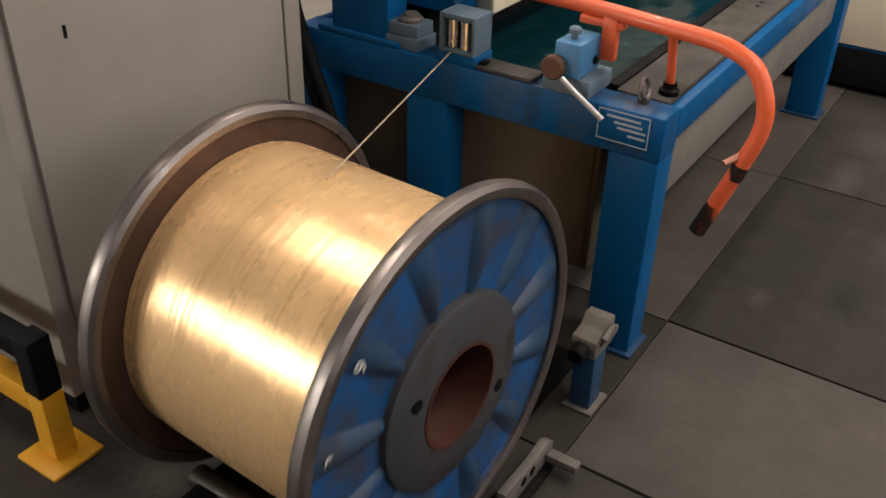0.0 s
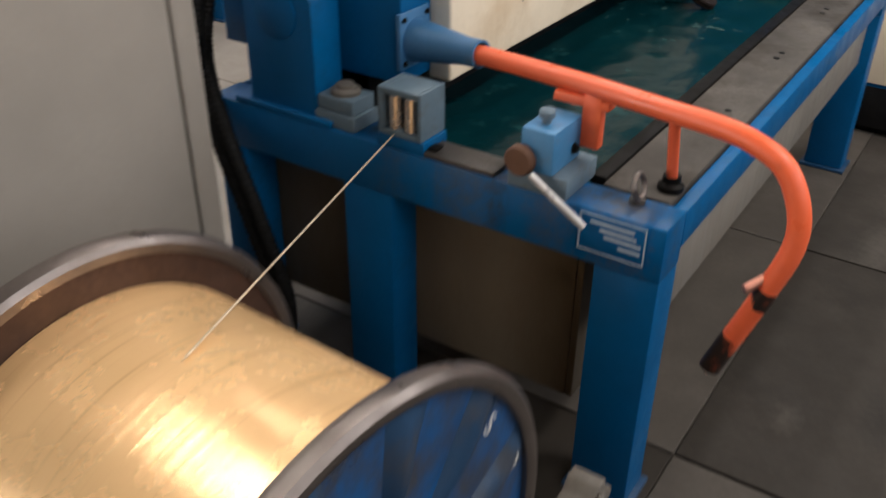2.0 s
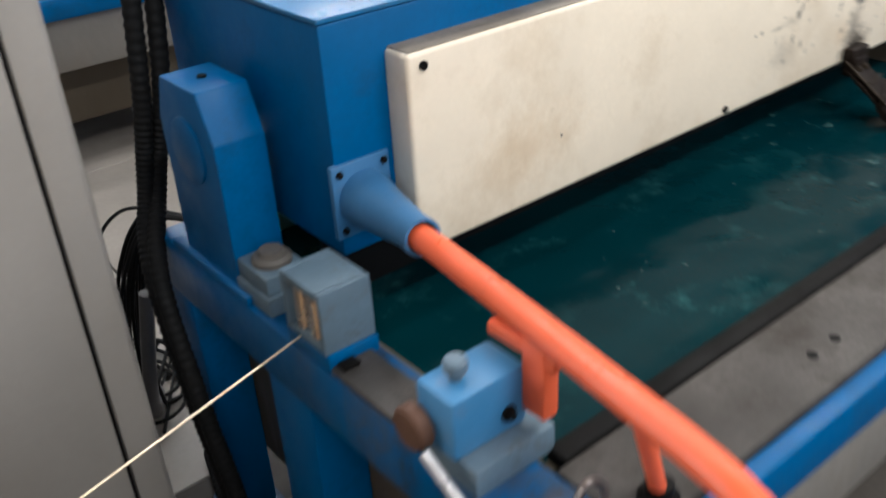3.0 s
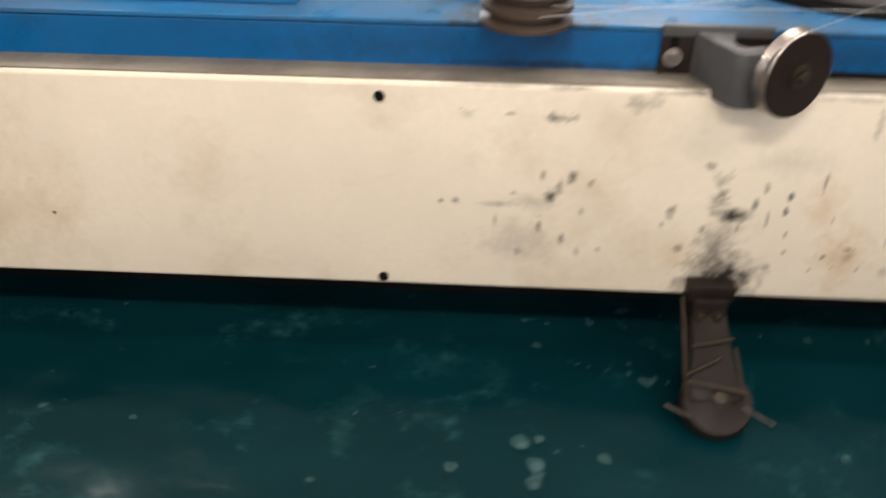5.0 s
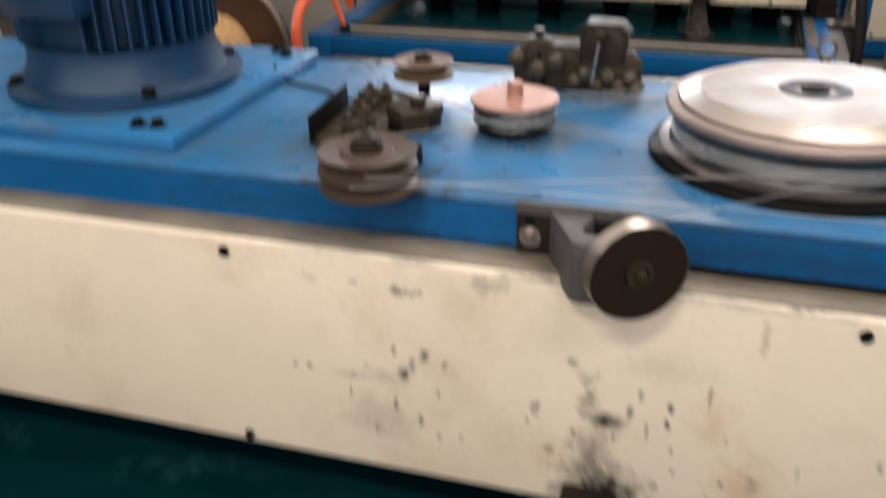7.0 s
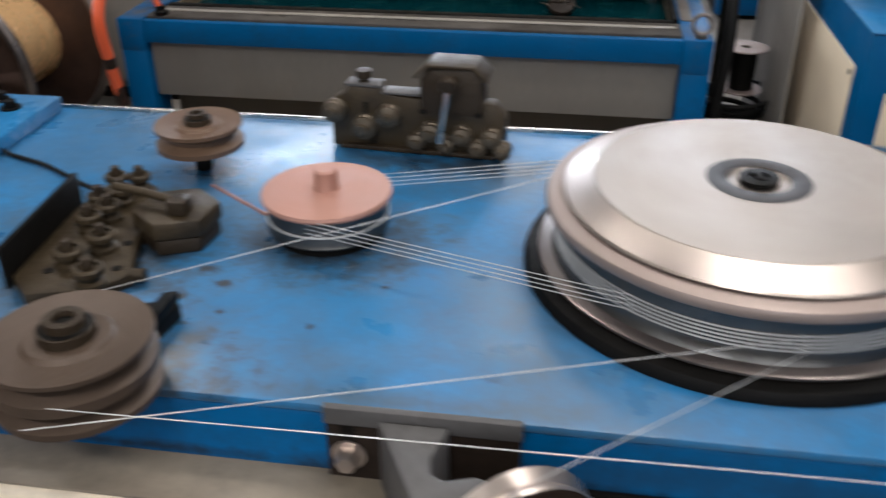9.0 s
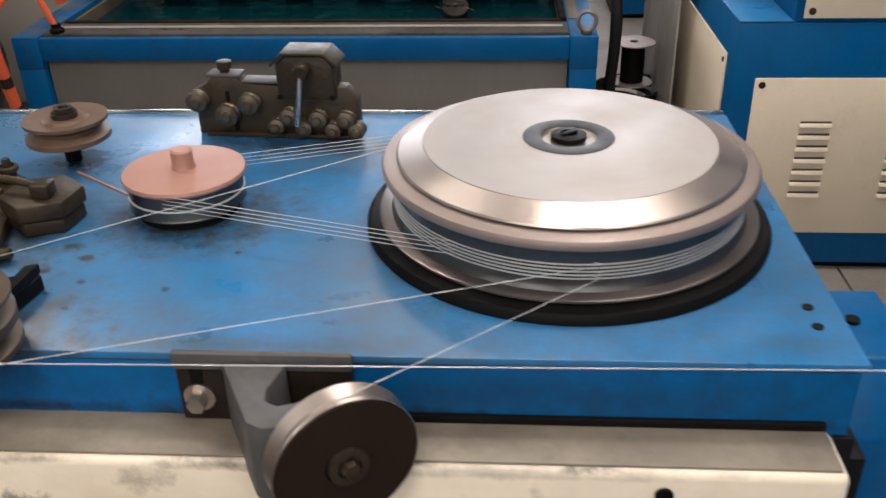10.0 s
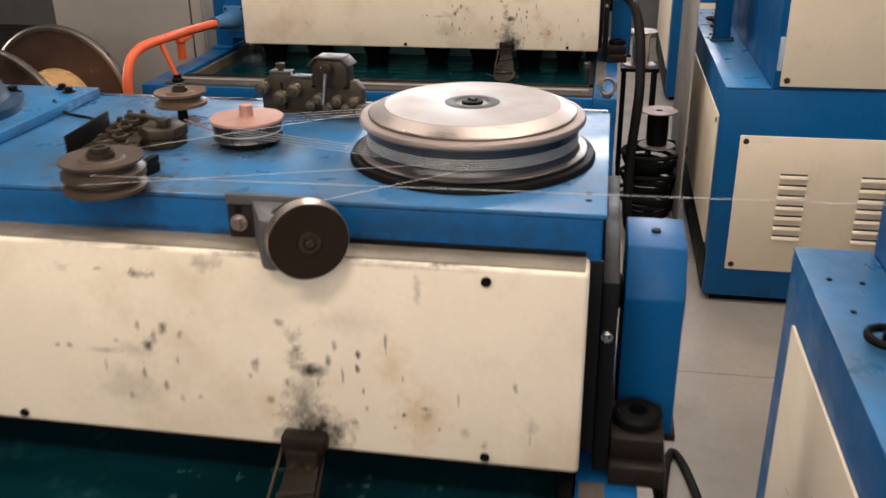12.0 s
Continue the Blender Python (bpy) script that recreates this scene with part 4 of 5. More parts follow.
def pay_off(dx, dy):
    """The cradle that carries the spool: cross beams, two posts with clamp jaws."""
    p = thing("spool_cradle", "low steel spool cradle with clamping jaws, oily", "cradle", (dx, dy, 0), group="spool cradles")
    part("side_beam", B(-1.15, 0.10, 0.0, -0.12, 0.17, 0.05, 0.004), DARK, p)
    part("side_beam", B(-1.15, 0.52, 0.0, -0.12, 0.59, 0.05, 0.004), DARK, p)
    for x in (-1.02, -0.64):
        part("roller", R((x, 0.06, 0.035), (x, 0.62, 0.035), 0.03, bev=0.003), OILY, p)
    x, z1 = -0.24, 0.185
    post = part("jaw_post", B(x - 0.032, -0.012, 0.008, x + 0.036, 0.046, z1, 0.004), BLUE_DARK, p, "dark blue square jaw post")
    part("post_foot", B(x - 0.045, -0.026, 0.0, x + 0.055, 0.06, 0.0075, 0.002), JAWGREY, post)
    jaw = part("jaw", P([(x - 0.05, z1 + 0.0005), (x + 0.042, z1 + 0.0005), (x + 0.085, z1 + 0.012), (x + 0.088, z1 + 0.030), (x + 0.052, z1 + 0.042), (x + 0.048, z1 + 0.085), (x + 0.018, z1 + 0.088), (x - 0.004, z1 + 0.062), (x - 0.052, z1 + 0.056), (x - 0.056, z1 + 0.035)], -0.018, 0.050, "y", bev=0.004), JAWGREY, p, "grey scuffed clamp jaw")
    part("jaw_hole", R((x - 0.02, -0.0195, z1 + 0.035), (x - 0.02, -0.0175, z1 + 0.035), 0.007, 14), DARK, jaw)
    part("jaw_pin", R((x - 0.04, -0.028, z1 + 0.062), (x + 0.012, -0.028, z1 + 0.076), 0.009, bev=0.002), JAWGREY, jaw)
    part("jaw_roller", R((x - 0.10, 0.016, z1 + 0.03), (x - 0.057, 0.016, z1 + 0.03), 0.022, 20, bev=0.003), DARK, jaw)
    low = part("lower_jaw", P([(-0.70, 0.012), (-0.48, 0.012), (-0.465, 0.055), (-0.50, 0.082), (-0.56, 0.070), (-0.70, 0.075)], -0.012, 0.012, "y", bev=0.004), JAWGREY, p, "grey scuffed lower jaw plate with two holes")
    for u in (-0.575, -0.615):
        part("jaw_hole", R((u, -0.0135, 0.048), (u, -0.0115, 0.048), 0.012, 16), DARK, low)
    part("jaw_handle", B(-0.515, -0.095, 0.028, -0.485, -0.0125, 0.052, 0.005), JAWGREY, low)
    part("jaw_foot", B(-0.70, -0.03, 0.0, -0.47, 0.03, 0.0115, 0.003), DARK, p)
    return p


pay_off(0, 0)
pay_off(ROW[0], ROW[1])


# ---- control cabinet beside the spool ----
def cabinet(dx, dy):
    c = thing("control_cabinet", "tall beige sheet-metal control cabinet on a dark plinth", "cabinet", (dx, dy, 0), group="control cabinets")
    part("body", B(-1.03, 1.035, 0.06, -0.13, 1.62, 1.95, 0.006), CABINET, c)
    part("door", B(-0.985, 1.018, 0.10, -0.209, 1.0345, 1.92, 0.004), CABINET, c)
    # dark strip gives the door seam the shade of its gap
    part("door_seal", B(-0.2085, 1.027, 0.10, -0.2015, 1.0346, 1.92, 0), DARK, c)
    part("door_frame", B(-0.201, 1.018, 0.07, -0.14, 1.0345, 1.94, 0.005), CABINET, c)
    part("plinth", B(-1.02, 1.045, 0.0, -0.14, 1.61, 0.06, 0.003), DARK, c)
    part("lock_slot", B(-0.867, 1.0165, 0.944, -0.859, 1.0185, 0.972, 0), DARK, c)
    return c


cabinet(0, 0)
cabinet(ROW[0], ROW[1])


# ---- yellow and black guard rail ----
def guard():
    g = thing("guard_rail", "yellow guard rail with a black band, bolted to the floor", "barrier")
    x, y = -1.135, 0.965
    part("base_plate", B(x - 0.07, y - 0.07, 0, x + 0.07, y + 0.07, 0.01, 0.002), YELLOW, g)
    part("post", B(x - 0.03, y - 0.03, 0.01, x + 0.03, y + 0.03, 0.2, 0.006), YELLOW, g)
    part("post_band", B(x - 0.0305, y - 0.0305, 0.2, x + 0.0305, y + 0.0305, 0.36, 0.006), BLACK, g, "black painted top of the post")
    part("rail", B(x - 0.025, y + 0.031, 0.13, x + 0.025, y + 0.9, 0.2, 0.006), YELLOW, g)
    part("rail_band", B(x - 0.0255, y + 0.031, 0.29, x + 0.0255, y + 0.9, 0.35, 0.006), BLACK, g)
    return g


guard()


# ---- fittings on the end beam ----
def end_fittings():
    r = thing("wire_guide_box", "worn blue guide box with two steel rollers", "wire guide", (0.03, 0.60, 0.72))
    for n, a in (("side_plate", (-0.03, -0.055, 0.03, 0.06, -0.045, 0.135)), ("side_plate", (-0.03, 0.045, 0.03, 0.06, 0.055, 0.135)), ("top_plate", (-0.03, -0.0445, 0.120, 0.06, 0.0445, 0.135)),
                 ("bottom_plate", (-0.03, -0.0445, 0.03, 0.06, 0.0445, 0.042)), ("back_plate", (0.045, -0.0445, 0.0425, 0.06, 0.0445, 0.1195))):
        part(n, B(*a, bev=0.002), GREASE, r)
    for y in (-0.02, 0.02):
        part("roller", R((-0.012, y, 0.043), (-0.012, y, 0.119), 0.0155, bev=0.001), BRASS, r)
    part("foot", B(-0.028, -0.06, 0.0, 0.062, 0.06, 0.0295, 0.003), BLUE, r)
    s = thing("stacked_block", "stack of worn grey-blue clamp blocks with a round nut", "clamp", (0.055, 0.785, 0.72))
    part("lower_block", B(-0.045, -0.055, 0, 0.045, 0.055, 0.035, 0.003), GREASE, s)
    part("upper_block", B(-0.04, -0.048, 0.0355, 0.04, 0.05, 0.07, 0.003), GREASE, s)
    part("nut", lathe(bmesh.new(), [(0, 0), (0.034, 0), (0.034, 0.008), (0.028, 0.014), (0.022, 0.014), (0.02, 0.022), (0, 0.022)], (0, 0, 0.0705), (0, 0, 1), 28), JAWGREY, s)
    w = thing("rest_plate", "scuffed grey rest plate on the end beam", "plate", (0.03, 0.455, 0.7205))
    part("plate", B(-0.028, -0.085, 0, 0.045, 0.085, 0.012, 0.003), GREY_RAIL, w)
    part("clip", B(-0.02, 0.06, 0.0125, 0.01, 0.08, 0.02, 0.002), DARK, w)
    c = thing("clamp_block", "light blue clamp block with thumb screw and rusty cap", "clamp", (0.045, 0.27, 0.7205))
    part("base", B(-0.05, -0.065, 0.0, 0.085, 0.065, 0.045, 0.004), GREASE, c)
    part("block", B(-0.058, -0.036, 0.046, 0.062, 0.036, 0.136, 0.006), LIGHTBLUE, c)
    part("thumb_screw", lathe(bmesh.new(), [(0, 0), (0.009, 0), (0.009, 0.012), (0.016, 0.014), (0.016, 0.026), (0.012, 0.03), (0, 0.03)], (-0.02, 0.002, 0.136), (0, 0, 1), 20), GREASE, c)
    part("end_cap", R((-0.058, 0.028, 0.072), (-0.082, 0.028, 0.072), 0.031, n=28, bev=0.004), RUST, c, "rusty round end cap")
    part("side_bolt", bolt(bmesh.new(), (0.03, -0.036, 0.075), (0, -1, 0), 0.008, 0.008), DARK, c)
    part("lever", tube(bmesh.new(), [(-0.078, 0.0, 0.052), (-0.074, -0.05, 0.015), (-0.066, -0.115, -0.032)], 0.0075, 12), LEVER, c, "bright steel lever")
    e = thing("lifting_eye", "bright steel ring eye on the rail corner", "eye bolt", (0.070, 0.09, 0.7205))
    part("base", R((0, 0, 0), (0, 0, 0.012), 0.016, bev=0.002), GREY_RAIL, e)
    ring = [(0.024 * math.cos(a), 0.006 * math.sin(a), 0.034 + 0.024 * math.sin(a)) for a in [2 * math.pi * i / 24 for i in range(25)]]
    part("ring", tube(bmesh.new(), ring, 0.0055, 10, False), RIM, e)
    e2 = copy_thing(e, Matrix.Translation((2.058 + ROW[0], 0.028 + ROW[1], 0.7205)) @ pose(0, 0, 0, 0, 0, 0))
    e2.scale = (1.3, 1.3, 1.3)
    return r, c


end_fittings()


# ---- drive motor on the deck ----
def motor():
    m = thing("drive_motor", "dark blue finned electric motor on a blue base plate", "motor", (0.72, 0.98, 1.1905))
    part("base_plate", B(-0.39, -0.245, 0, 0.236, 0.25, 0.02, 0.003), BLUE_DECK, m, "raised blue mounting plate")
    part("flange", lathe(bmesh.new(), [(0, 0.0205), (0.19, 0.0205), (0.19, 0.036), (0.165, 0.042), (0.15, 0.075), (0.15, 0.10), (0, 0.10)], n=48), MOTOR, m)
    part("housing", R((0, 0, 0.1005), (0, 0, 0.44), 0.128, n=40, bev=0.004), MOTOR, m)
    for k in range(44):
        a = 2 * math.pi * k / 44
        if -2.1 < ((a + math.pi) % (2 * math.pi) - math.pi) < -1.4:
            continue
        fb = box(bmesh.new(), 0.126, -0.0028, 0.105, 0.158, 0.0028, 0.43, bev=0.001, seg=1)
        bmesh.ops.rotate(fb, verts=fb.verts, cent=(0, 0, 0), matrix=Matrix.Rotation(a, 3, "Z"))
        part("fin", fb, MOTOR, m)
    part("terminal_box", box(bmesh.new(), -0.065, -0.185, 0.16, 0.065, -0.12, 0.36, bev=0.008, turn=None), MOTOR, m)
    part("fan_cover", lathe(bmesh.new(), [(0.15, 0.435), (0.16, 0.44), (0.16, 0.54), (0.14, 0.565), (0, 0.57)], n=44), MOTOR, m)
    for k in range(4):
        a = math.pi / 4 + k * math.pi / 2
        part("flange_bolt", bolt(bmesh.new(), (0.172 * math.cos(a), 0.172 * math.sin(a), 0.036), (0, 0, 1), 0.012, 0.012), DARK, m)
    for x, y in ((0.195, 0.20), (0.165, 0.225), (0.185, -0.20), (0.155, -0.205)):
        part("plate_bolt", bolt(bmesh.new(), (x, y, 0.02), (0, 0, 1), 0.009, 0.009), DARK, m)
    return m


motor()


# ---- wheels and guides on the deck ----
def capstan():
    part("capstan_seat", lathe(bmesh.new(), [(0, 0), (0.206, 0), (0.206, 0.005), (0.203, 0.010), (0.199, 0.0115), (0.16, 0.0115), (0, 0.0115)], (1.796, 0.945, 1.1905), n=80), DARK, mach, "black cast seat ring under the capstan")
    c = thing("capstan", "large turned-steel drawing capstan with a shallow domed top, spinning", "capstan", (1.796, 0.945, 1.1905))
    part("drum", lathe(bmesh.new(), [(0.10, 0.018), (0.180, 0.018), (0.178, 0.022), (0.1765, 0.028), (0.1765, 0.056), (0.178, 0.060), (0.10, 0.060)], n=96), DRUM, c, "bright drum with dark streaks")
    part("lower_flange", lathe(bmesh.new(), [(0.10, 0.0125), (0.190, 0.0125), (0.1925, 0.0145), (0.1925, 0.0165), (0.190, 0.018), (0.10, 0.0178)], n=96), RIM, c, "polished lower flange")
    part("upper_flange", lathe(bmesh.new(), [(0.10, 0.0605), (0.184, 0.0605), (0.1875, 0.063), (0.188, 0.067), (0.186, 0.071), (0.181, 0.073), (0.10, 0.073)], n=96), FLANGE_TOP, c, "dull brownish upper flange")
    part("cover", lathe(bmesh.new(), [(0.10, 0.0735), (0.171, 0.0735), (0.1720, 0.0745), (0.146, 0.0745), (0.1458, 0.0882), (0.1445, 0.0885), (0.06, 0.0889), (0.030, 0.089), (0.026, 0.086), (0, 0.086)], n=96), DISC, c, "matt brushed steel cover disc", 12)
    part("chamfer_ring", lathe(bmesh.new(), [(0.1462, 0.0747), (0.1715, 0.0747), (0.1728, 0.0760), (0.1712, 0.0778), (0.1462, 0.0880)], n=96), CHAMFER, c, "bright chamfered edge ring", 12)
    part("hub_collar", lathe(bmesh.new(), [(0.028, 0.0892), (0.046, 0.0891), (0.044, 0.0898), (0.030, 0.0902), (0.028, 0.0892)], n=48), GREYHUB, c)
    part("hub_nut", lathe(bmesh.new(), [(0, 0.0875), (0.018, 0.0875), (0.018, 0.092), (0.009, 0.093), (0.009, 0.0895), (0, 0.0895)], n=24), DARK, c)
    part("hub_key", B(-0.010, -0.003, 0.092, 0.010, 0.003, 0.0945, 0.0005), DARK, c)
    for k in range(5):
        z = 0.030 + 0.0035 * k
        part("wire_turn", tube(bmesh.new(), [(0.177 * math.cos(a), 0.177 * math.sin(a), z) for a in [2 * math.pi * i / 72 for i in range(73)]], 0.0008, 5, False), WIRE, c)
    return c


cap = capstan()


def grooved(name, label, category, at, r, layers, thick, mat, stem, hub_r, hub_h, hub_mat):
    t = thing(name, label, category, at)
    part("stem", R((0, 0, 0), (0, 0, stem), hub_r * 0.9, bev=0.001), DARK, t)
    z = stem
    prof = [(0, z)]
    for k in range(layers):
        prof += [(r, z), (r, z + thick * 0.22), (r * 0.80, z + thick * 0.45), (r * 0.80, z + thick * 0.6), (r, z + thick * 0.85), (r, z + thick)]
        z += thick
    prof += [(r * 0.55, z - 0.003), (r * 0.5, z), (hub_r * 1.6, z), (0, z)]
    part("wheel", lathe(bmesh.new(), prof, n=56), mat, t)
    part("hub", lathe(bmesh.new(), [(hub_r * 1.4, z - 0.002), (hub_r * 1.4, z + hub_h * 0.5), (hub_r, z + hub_h * 0.6), (hub_r, z + hub_h), (hub_r * 0.55, z + hub_h), (hub_r * 0.5, z + hub_h * 0.7), (0, z + hub_h * 0.7)], n=28), hub_mat, t)
    part("hub_bore", R((0, 0, z + hub_h * 0.68), (0, 0, z + hub_h * 0.74), hub_r * 0.5, 16), DARK, t)
    part("hub_groove", lathe(bmesh.new(), [(hub_r * 1.05, z + hub_h * 0.52), (hub_r * 1.3, z + hub_h * 0.52), (hub_r * 1.3, z + hub_h * 0.56), (hub_r * 1.05, z + hub_h * 0.60)], n=28), DARK, t)
    return t


front_roller = grooved("grooved_guide_wheel", "brown cast double-groove guide wheel at the deck edge", "guide wheel", (1.273, 0.677, 1.1905), 0.062, 2, 0.024, BROWN, 0.008, 0.015, 0.016, OILY)
back_pulley = grooved("small_guide_pulley", "rusty brown single-groove guide pulley on a stem", "guide pulley", (1.211, 1.082, 1.1905), 0.049, 1, 0.026, RUSTY_PULLEY, 0.030, 0.011, 0.012, OILY)


def red_drum():
    c = thing("pinch_drum", "copper-dusted steel drum with a round knob, spinning", "drum", (1.393, 0.957, 1.1905))
    part("drum", lathe(bmesh.new(), [(0, 0.010), (0.060, 0.010), (0.0615, 0.012), (0.060, 0.016), (0.060, 0.040), (0.0, 0.040)], n=56), DRUM_DARK, c)
    part("drum_base", lathe(bmesh.new(), [(0, 0.0005), (0.054, 0.0005), (0.054, 0.0095), (0, 0.0095)], n=40), DARK, c)
    part("top_disc", lathe(bmesh.new(), [(0, 0.0405), (0.064, 0.0405), (0.065, 0.043), (0.064, 0.046), (0.016, 0.048), (0, 0.048)], n=56), PINK, c, "pink copper-dusted top disc")
    part("knob", lathe(bmesh.new(), [(0.013, 0.0475), (0.0115, 0.052), (0.0115, 0.067), (0.0095, 0.069), (0, 0.069)], n=24), PINK, c)
    part("wire_turn", tube(bmesh.new(), [(0.0605 * math.cos(a), 0.0605 * math.sin(a), 0.024) for a in [2 * math.pi * i / 40 for i in range(41)]], 0.0012, 5, False), WIRE, c)
    return c


red = red_drum()


def die_holder():
    d = thing("straightener_block", "oily brown die and straightener block with two rows of rollers", "straightener", (1.447, 1.172, 1.1905), -4)
    out = [(-0.113, 0.0), (0.113, 0.0), (0.113, 0.056), (0.098, 0.075), (0.0, 0.075), (-0.045, 0.078), (-0.05, 0.086), (-0.088, 0.086), (-0.094, 0.076), (-0.113, 0.066)]
    part("plate", P(out, -0.012, 0.012, "y", bev=0.002), OLIVE, d)
    out = [(0.008, 0.060), (0.086, 0.060), (0.086, 0.108), (0.072, 0.124), (0.022, 0.124), (0.008, 0.108)]
    part("die_head", P(out, -0.024, 0.020, "y", bev=0.003), OILY, d)
    part("head_cap", P([(0.004, 0.108), (0.020, 0.1245), (0.074, 0.1245), (0.090, 0.108), (0.093, 0.111), (0.076, 0.1285), (0.018, 0.1285), (0.001, 0.111)], -0.029, 0.022, "y", bev=0.001), OLIVE, d, "bent grey cap strip")
    part("top_strip", B(-0.092, -0.013, 0.0865, -0.046, 0.013, 0.0905, 0.001), GREYPAINT, d)
    part("top_strip", B(-0.044, -0.013, 0.0785, 0.006, 0.013, 0.082, 0.001), GREYPAINT, d)
    for x in (0.012, 0.082):
        part("head_screw", R((x, -0.0245, 0.064), (x, -0.026, 0.064), 0.004, 12), DARK, d)
    for x, z in ((-0.066, 0.058), (-0.058, 0.014)):
        part("plate_slot", B(x - 0.003, -0.0128, z - 0.008, x + 0.003, -0.0121, z + 0.008, 0), DARK, d)
    part("clamp_bolt", R((0.047, -0.031, 0.108), (0.047, -0.045, 0.106), 0.011, bev=0.002), OILY, d)
    part("clamp_rod", R((0.046, -0.040, 0.100), (0.037, -0.044, 0.030), 0.0042, 10), STEEL, d)
    part("top_screw", lathe(bmesh.new(), [(0, 0), (0.007, 0), (0.007, 0.008), (0.010, 0.010), (0.010, 0.020), (0, 0.021)], (-0.07, 0, 0.086), (0, 0, 1), 16), OILY, d)
    for x, z, r in ((-0.106, 0.054, 0.013), (-0.066, 0.034, 0.014), (-0.034, 0.052, 0.013), (0.002, 0.020, 0.010), (0.020, 0.034, 0.011), (0.040, 0.018, 0.010),
                    (0.060, 0.032, 0.011), (0.080, 0.016, 0.010), (0.098, 0.032, 0.011), (0.112, 0.016, 0.010)):
        k = part("roller", lathe(bmesh.new(), [(0, 0), (r * 1.15, 0), (r * 1.15, 0.004), (r * 0.8, 0.007), (r * 0.8, 0.009), (r * 1.15, 0.012), (r * 1.1, 0.016), (r * 0.55, 0.018), (r * 0.5, 0.023), (0, 0.024)], (x, -0.0125, z), (0, -1, 0), 20), ROLLER, d)
    part("foot", B(-0.10, -0.02, 0.0, 0.10, 0.03, 0.006, 0.001), OILY, d)
    d.scale = (0.93, 0.93, 0.88)
    return d


die_holder()


def flat_straightener():
    s = thing("flat_straightener", "oily flat roller straightener with adjusting nuts", "straightener", (1.18, 0.88, 1.1905), 0)
    part("base", P([(-0.015, -0.098), (0.045, -0.080), (0.062, -0.050), (0.040, 0.010), (0.035, 0.055), (0.01, 0.125), (-0.045, 0.125), (-0.05, 0.06), (-0.042, -0.07)], 0.0, 0.014, "z", bev=0.002), OLIVE, s)
    part("side_rail", P([(-0.046, -0.078), (-0.041, -0.078), (-0.052, 0.080), (-0.057, 0.080)], 0.004, 0.046, "z", bev=0.001), DARK, s, "upright dark guard rail")
    for x, y, r in ((0.036, -0.074, 1.1), (0.002, -0.046, 1.1), (0.018, -0.014, 1.1), (-0.012, 0.020, 1.0), (-0.004, 0.044, 1.0), (-0.022, 0.062, 0.95), (-0.008, 0.080, 1.0), (-0.026, 0.108, 0.95), (-0.002, 0.112, 0.9)):
        ro = part("roller", lathe(bmesh.new(), [(0, 0), (0.0125 * r, 0), (0.0125 * r, 0.004), (0.009 * r, 0.006), (0.009 * r, 0.010), (0.0130 * r, 0.0125), (0.0130 * r, 0.017), (0.0115 * r, 0.0185), (0.0085 * r, 0.0185), (0.0085 * r, 0.0155), (0, 0.0155)], (x, y, 0.0142), (0, 0, 1), 20), OLIVE, s, "oily grooved roller")
        part("roller_pin", bolt(bmesh.new(), (x, y, 0.0297), (0, 0, 1), 0.0055, 0.010, False), OILY, ro)
    for x, y in ((0.046, -0.045), (-0.014, -0.058), (0.036, 0.0), (-0.03, 0.03)):
        part("slot", R((x, y, 0.0135), (x, y, 0.0146), 0.005, 12), DARK, s)
    six = lambda r: [(0.070 + r * math.cos(math.pi * (k + 0.35) / 3), 0.042 + r * math.sin(math.pi * (k + 0.35) / 3)) for k in range(6)]
    part("die_base", P(six(0.040), 0.0, 0.0165, "z", bev=0.003), OILY, s)
    part("die_body", P(six(0.043), 0.0172, 0.036, "z", bev=0.003), OLIVE, s)
    part("die_block", box(bmesh.new(), 0.070, 0.018, 0.0362, 0.090, 0.040, 0.052, bev=0.003), OILY, s)
    part("handle_bar", tube(bmesh.new(), [(0.005, 0.048, 0.050), (0.045, 0.036, 0.051), (0.075, 0.029, 0.048)], 0.0042, 10), OLIVE, s)
    part("adjuster", R((0.052, -0.045, 0.008), (0.072, -0.043, 0.008), 0.0065, 10, bev=0.001), OLIVE, s)
    c = thing("lead_cable", "thin black sensor cable lying on the deck", "cable", (0, 0, 1.1905))
    part("cable", tube(bmesh.new(), smooth_path([(0.93, 1.10, 0.024), (0.96, 1.085, 0.004), (1.03, 1.055, 0.004), (1.10, 1.01, 0.006), (1.135, 0.985, 0.012), (1.155, 0.955, 0.030)], 8), 0.0028, 8), RUBBER, c)
    t = thing("deck_stop", "dark triangular stop plate beside the guide wheel", "bracket", (1.282, 0.752, 1.1905))
    part("plate", P([(-0.035, 0.018), (0.018, 0.040), (0.026, 0.034), (0.012, -0.045), (-0.01, -0.04)], 0.0, 0.016, "z", bev=0.002), DARK, t)
    part("stop_rib", P([(0.012, 0.034), (0.024, 0.038), (0.018, -0.030), (0.010, -0.030)], 0.0162, 0.026, "z", bev=0.001), DARK, t)
    return s


flat_straightener()


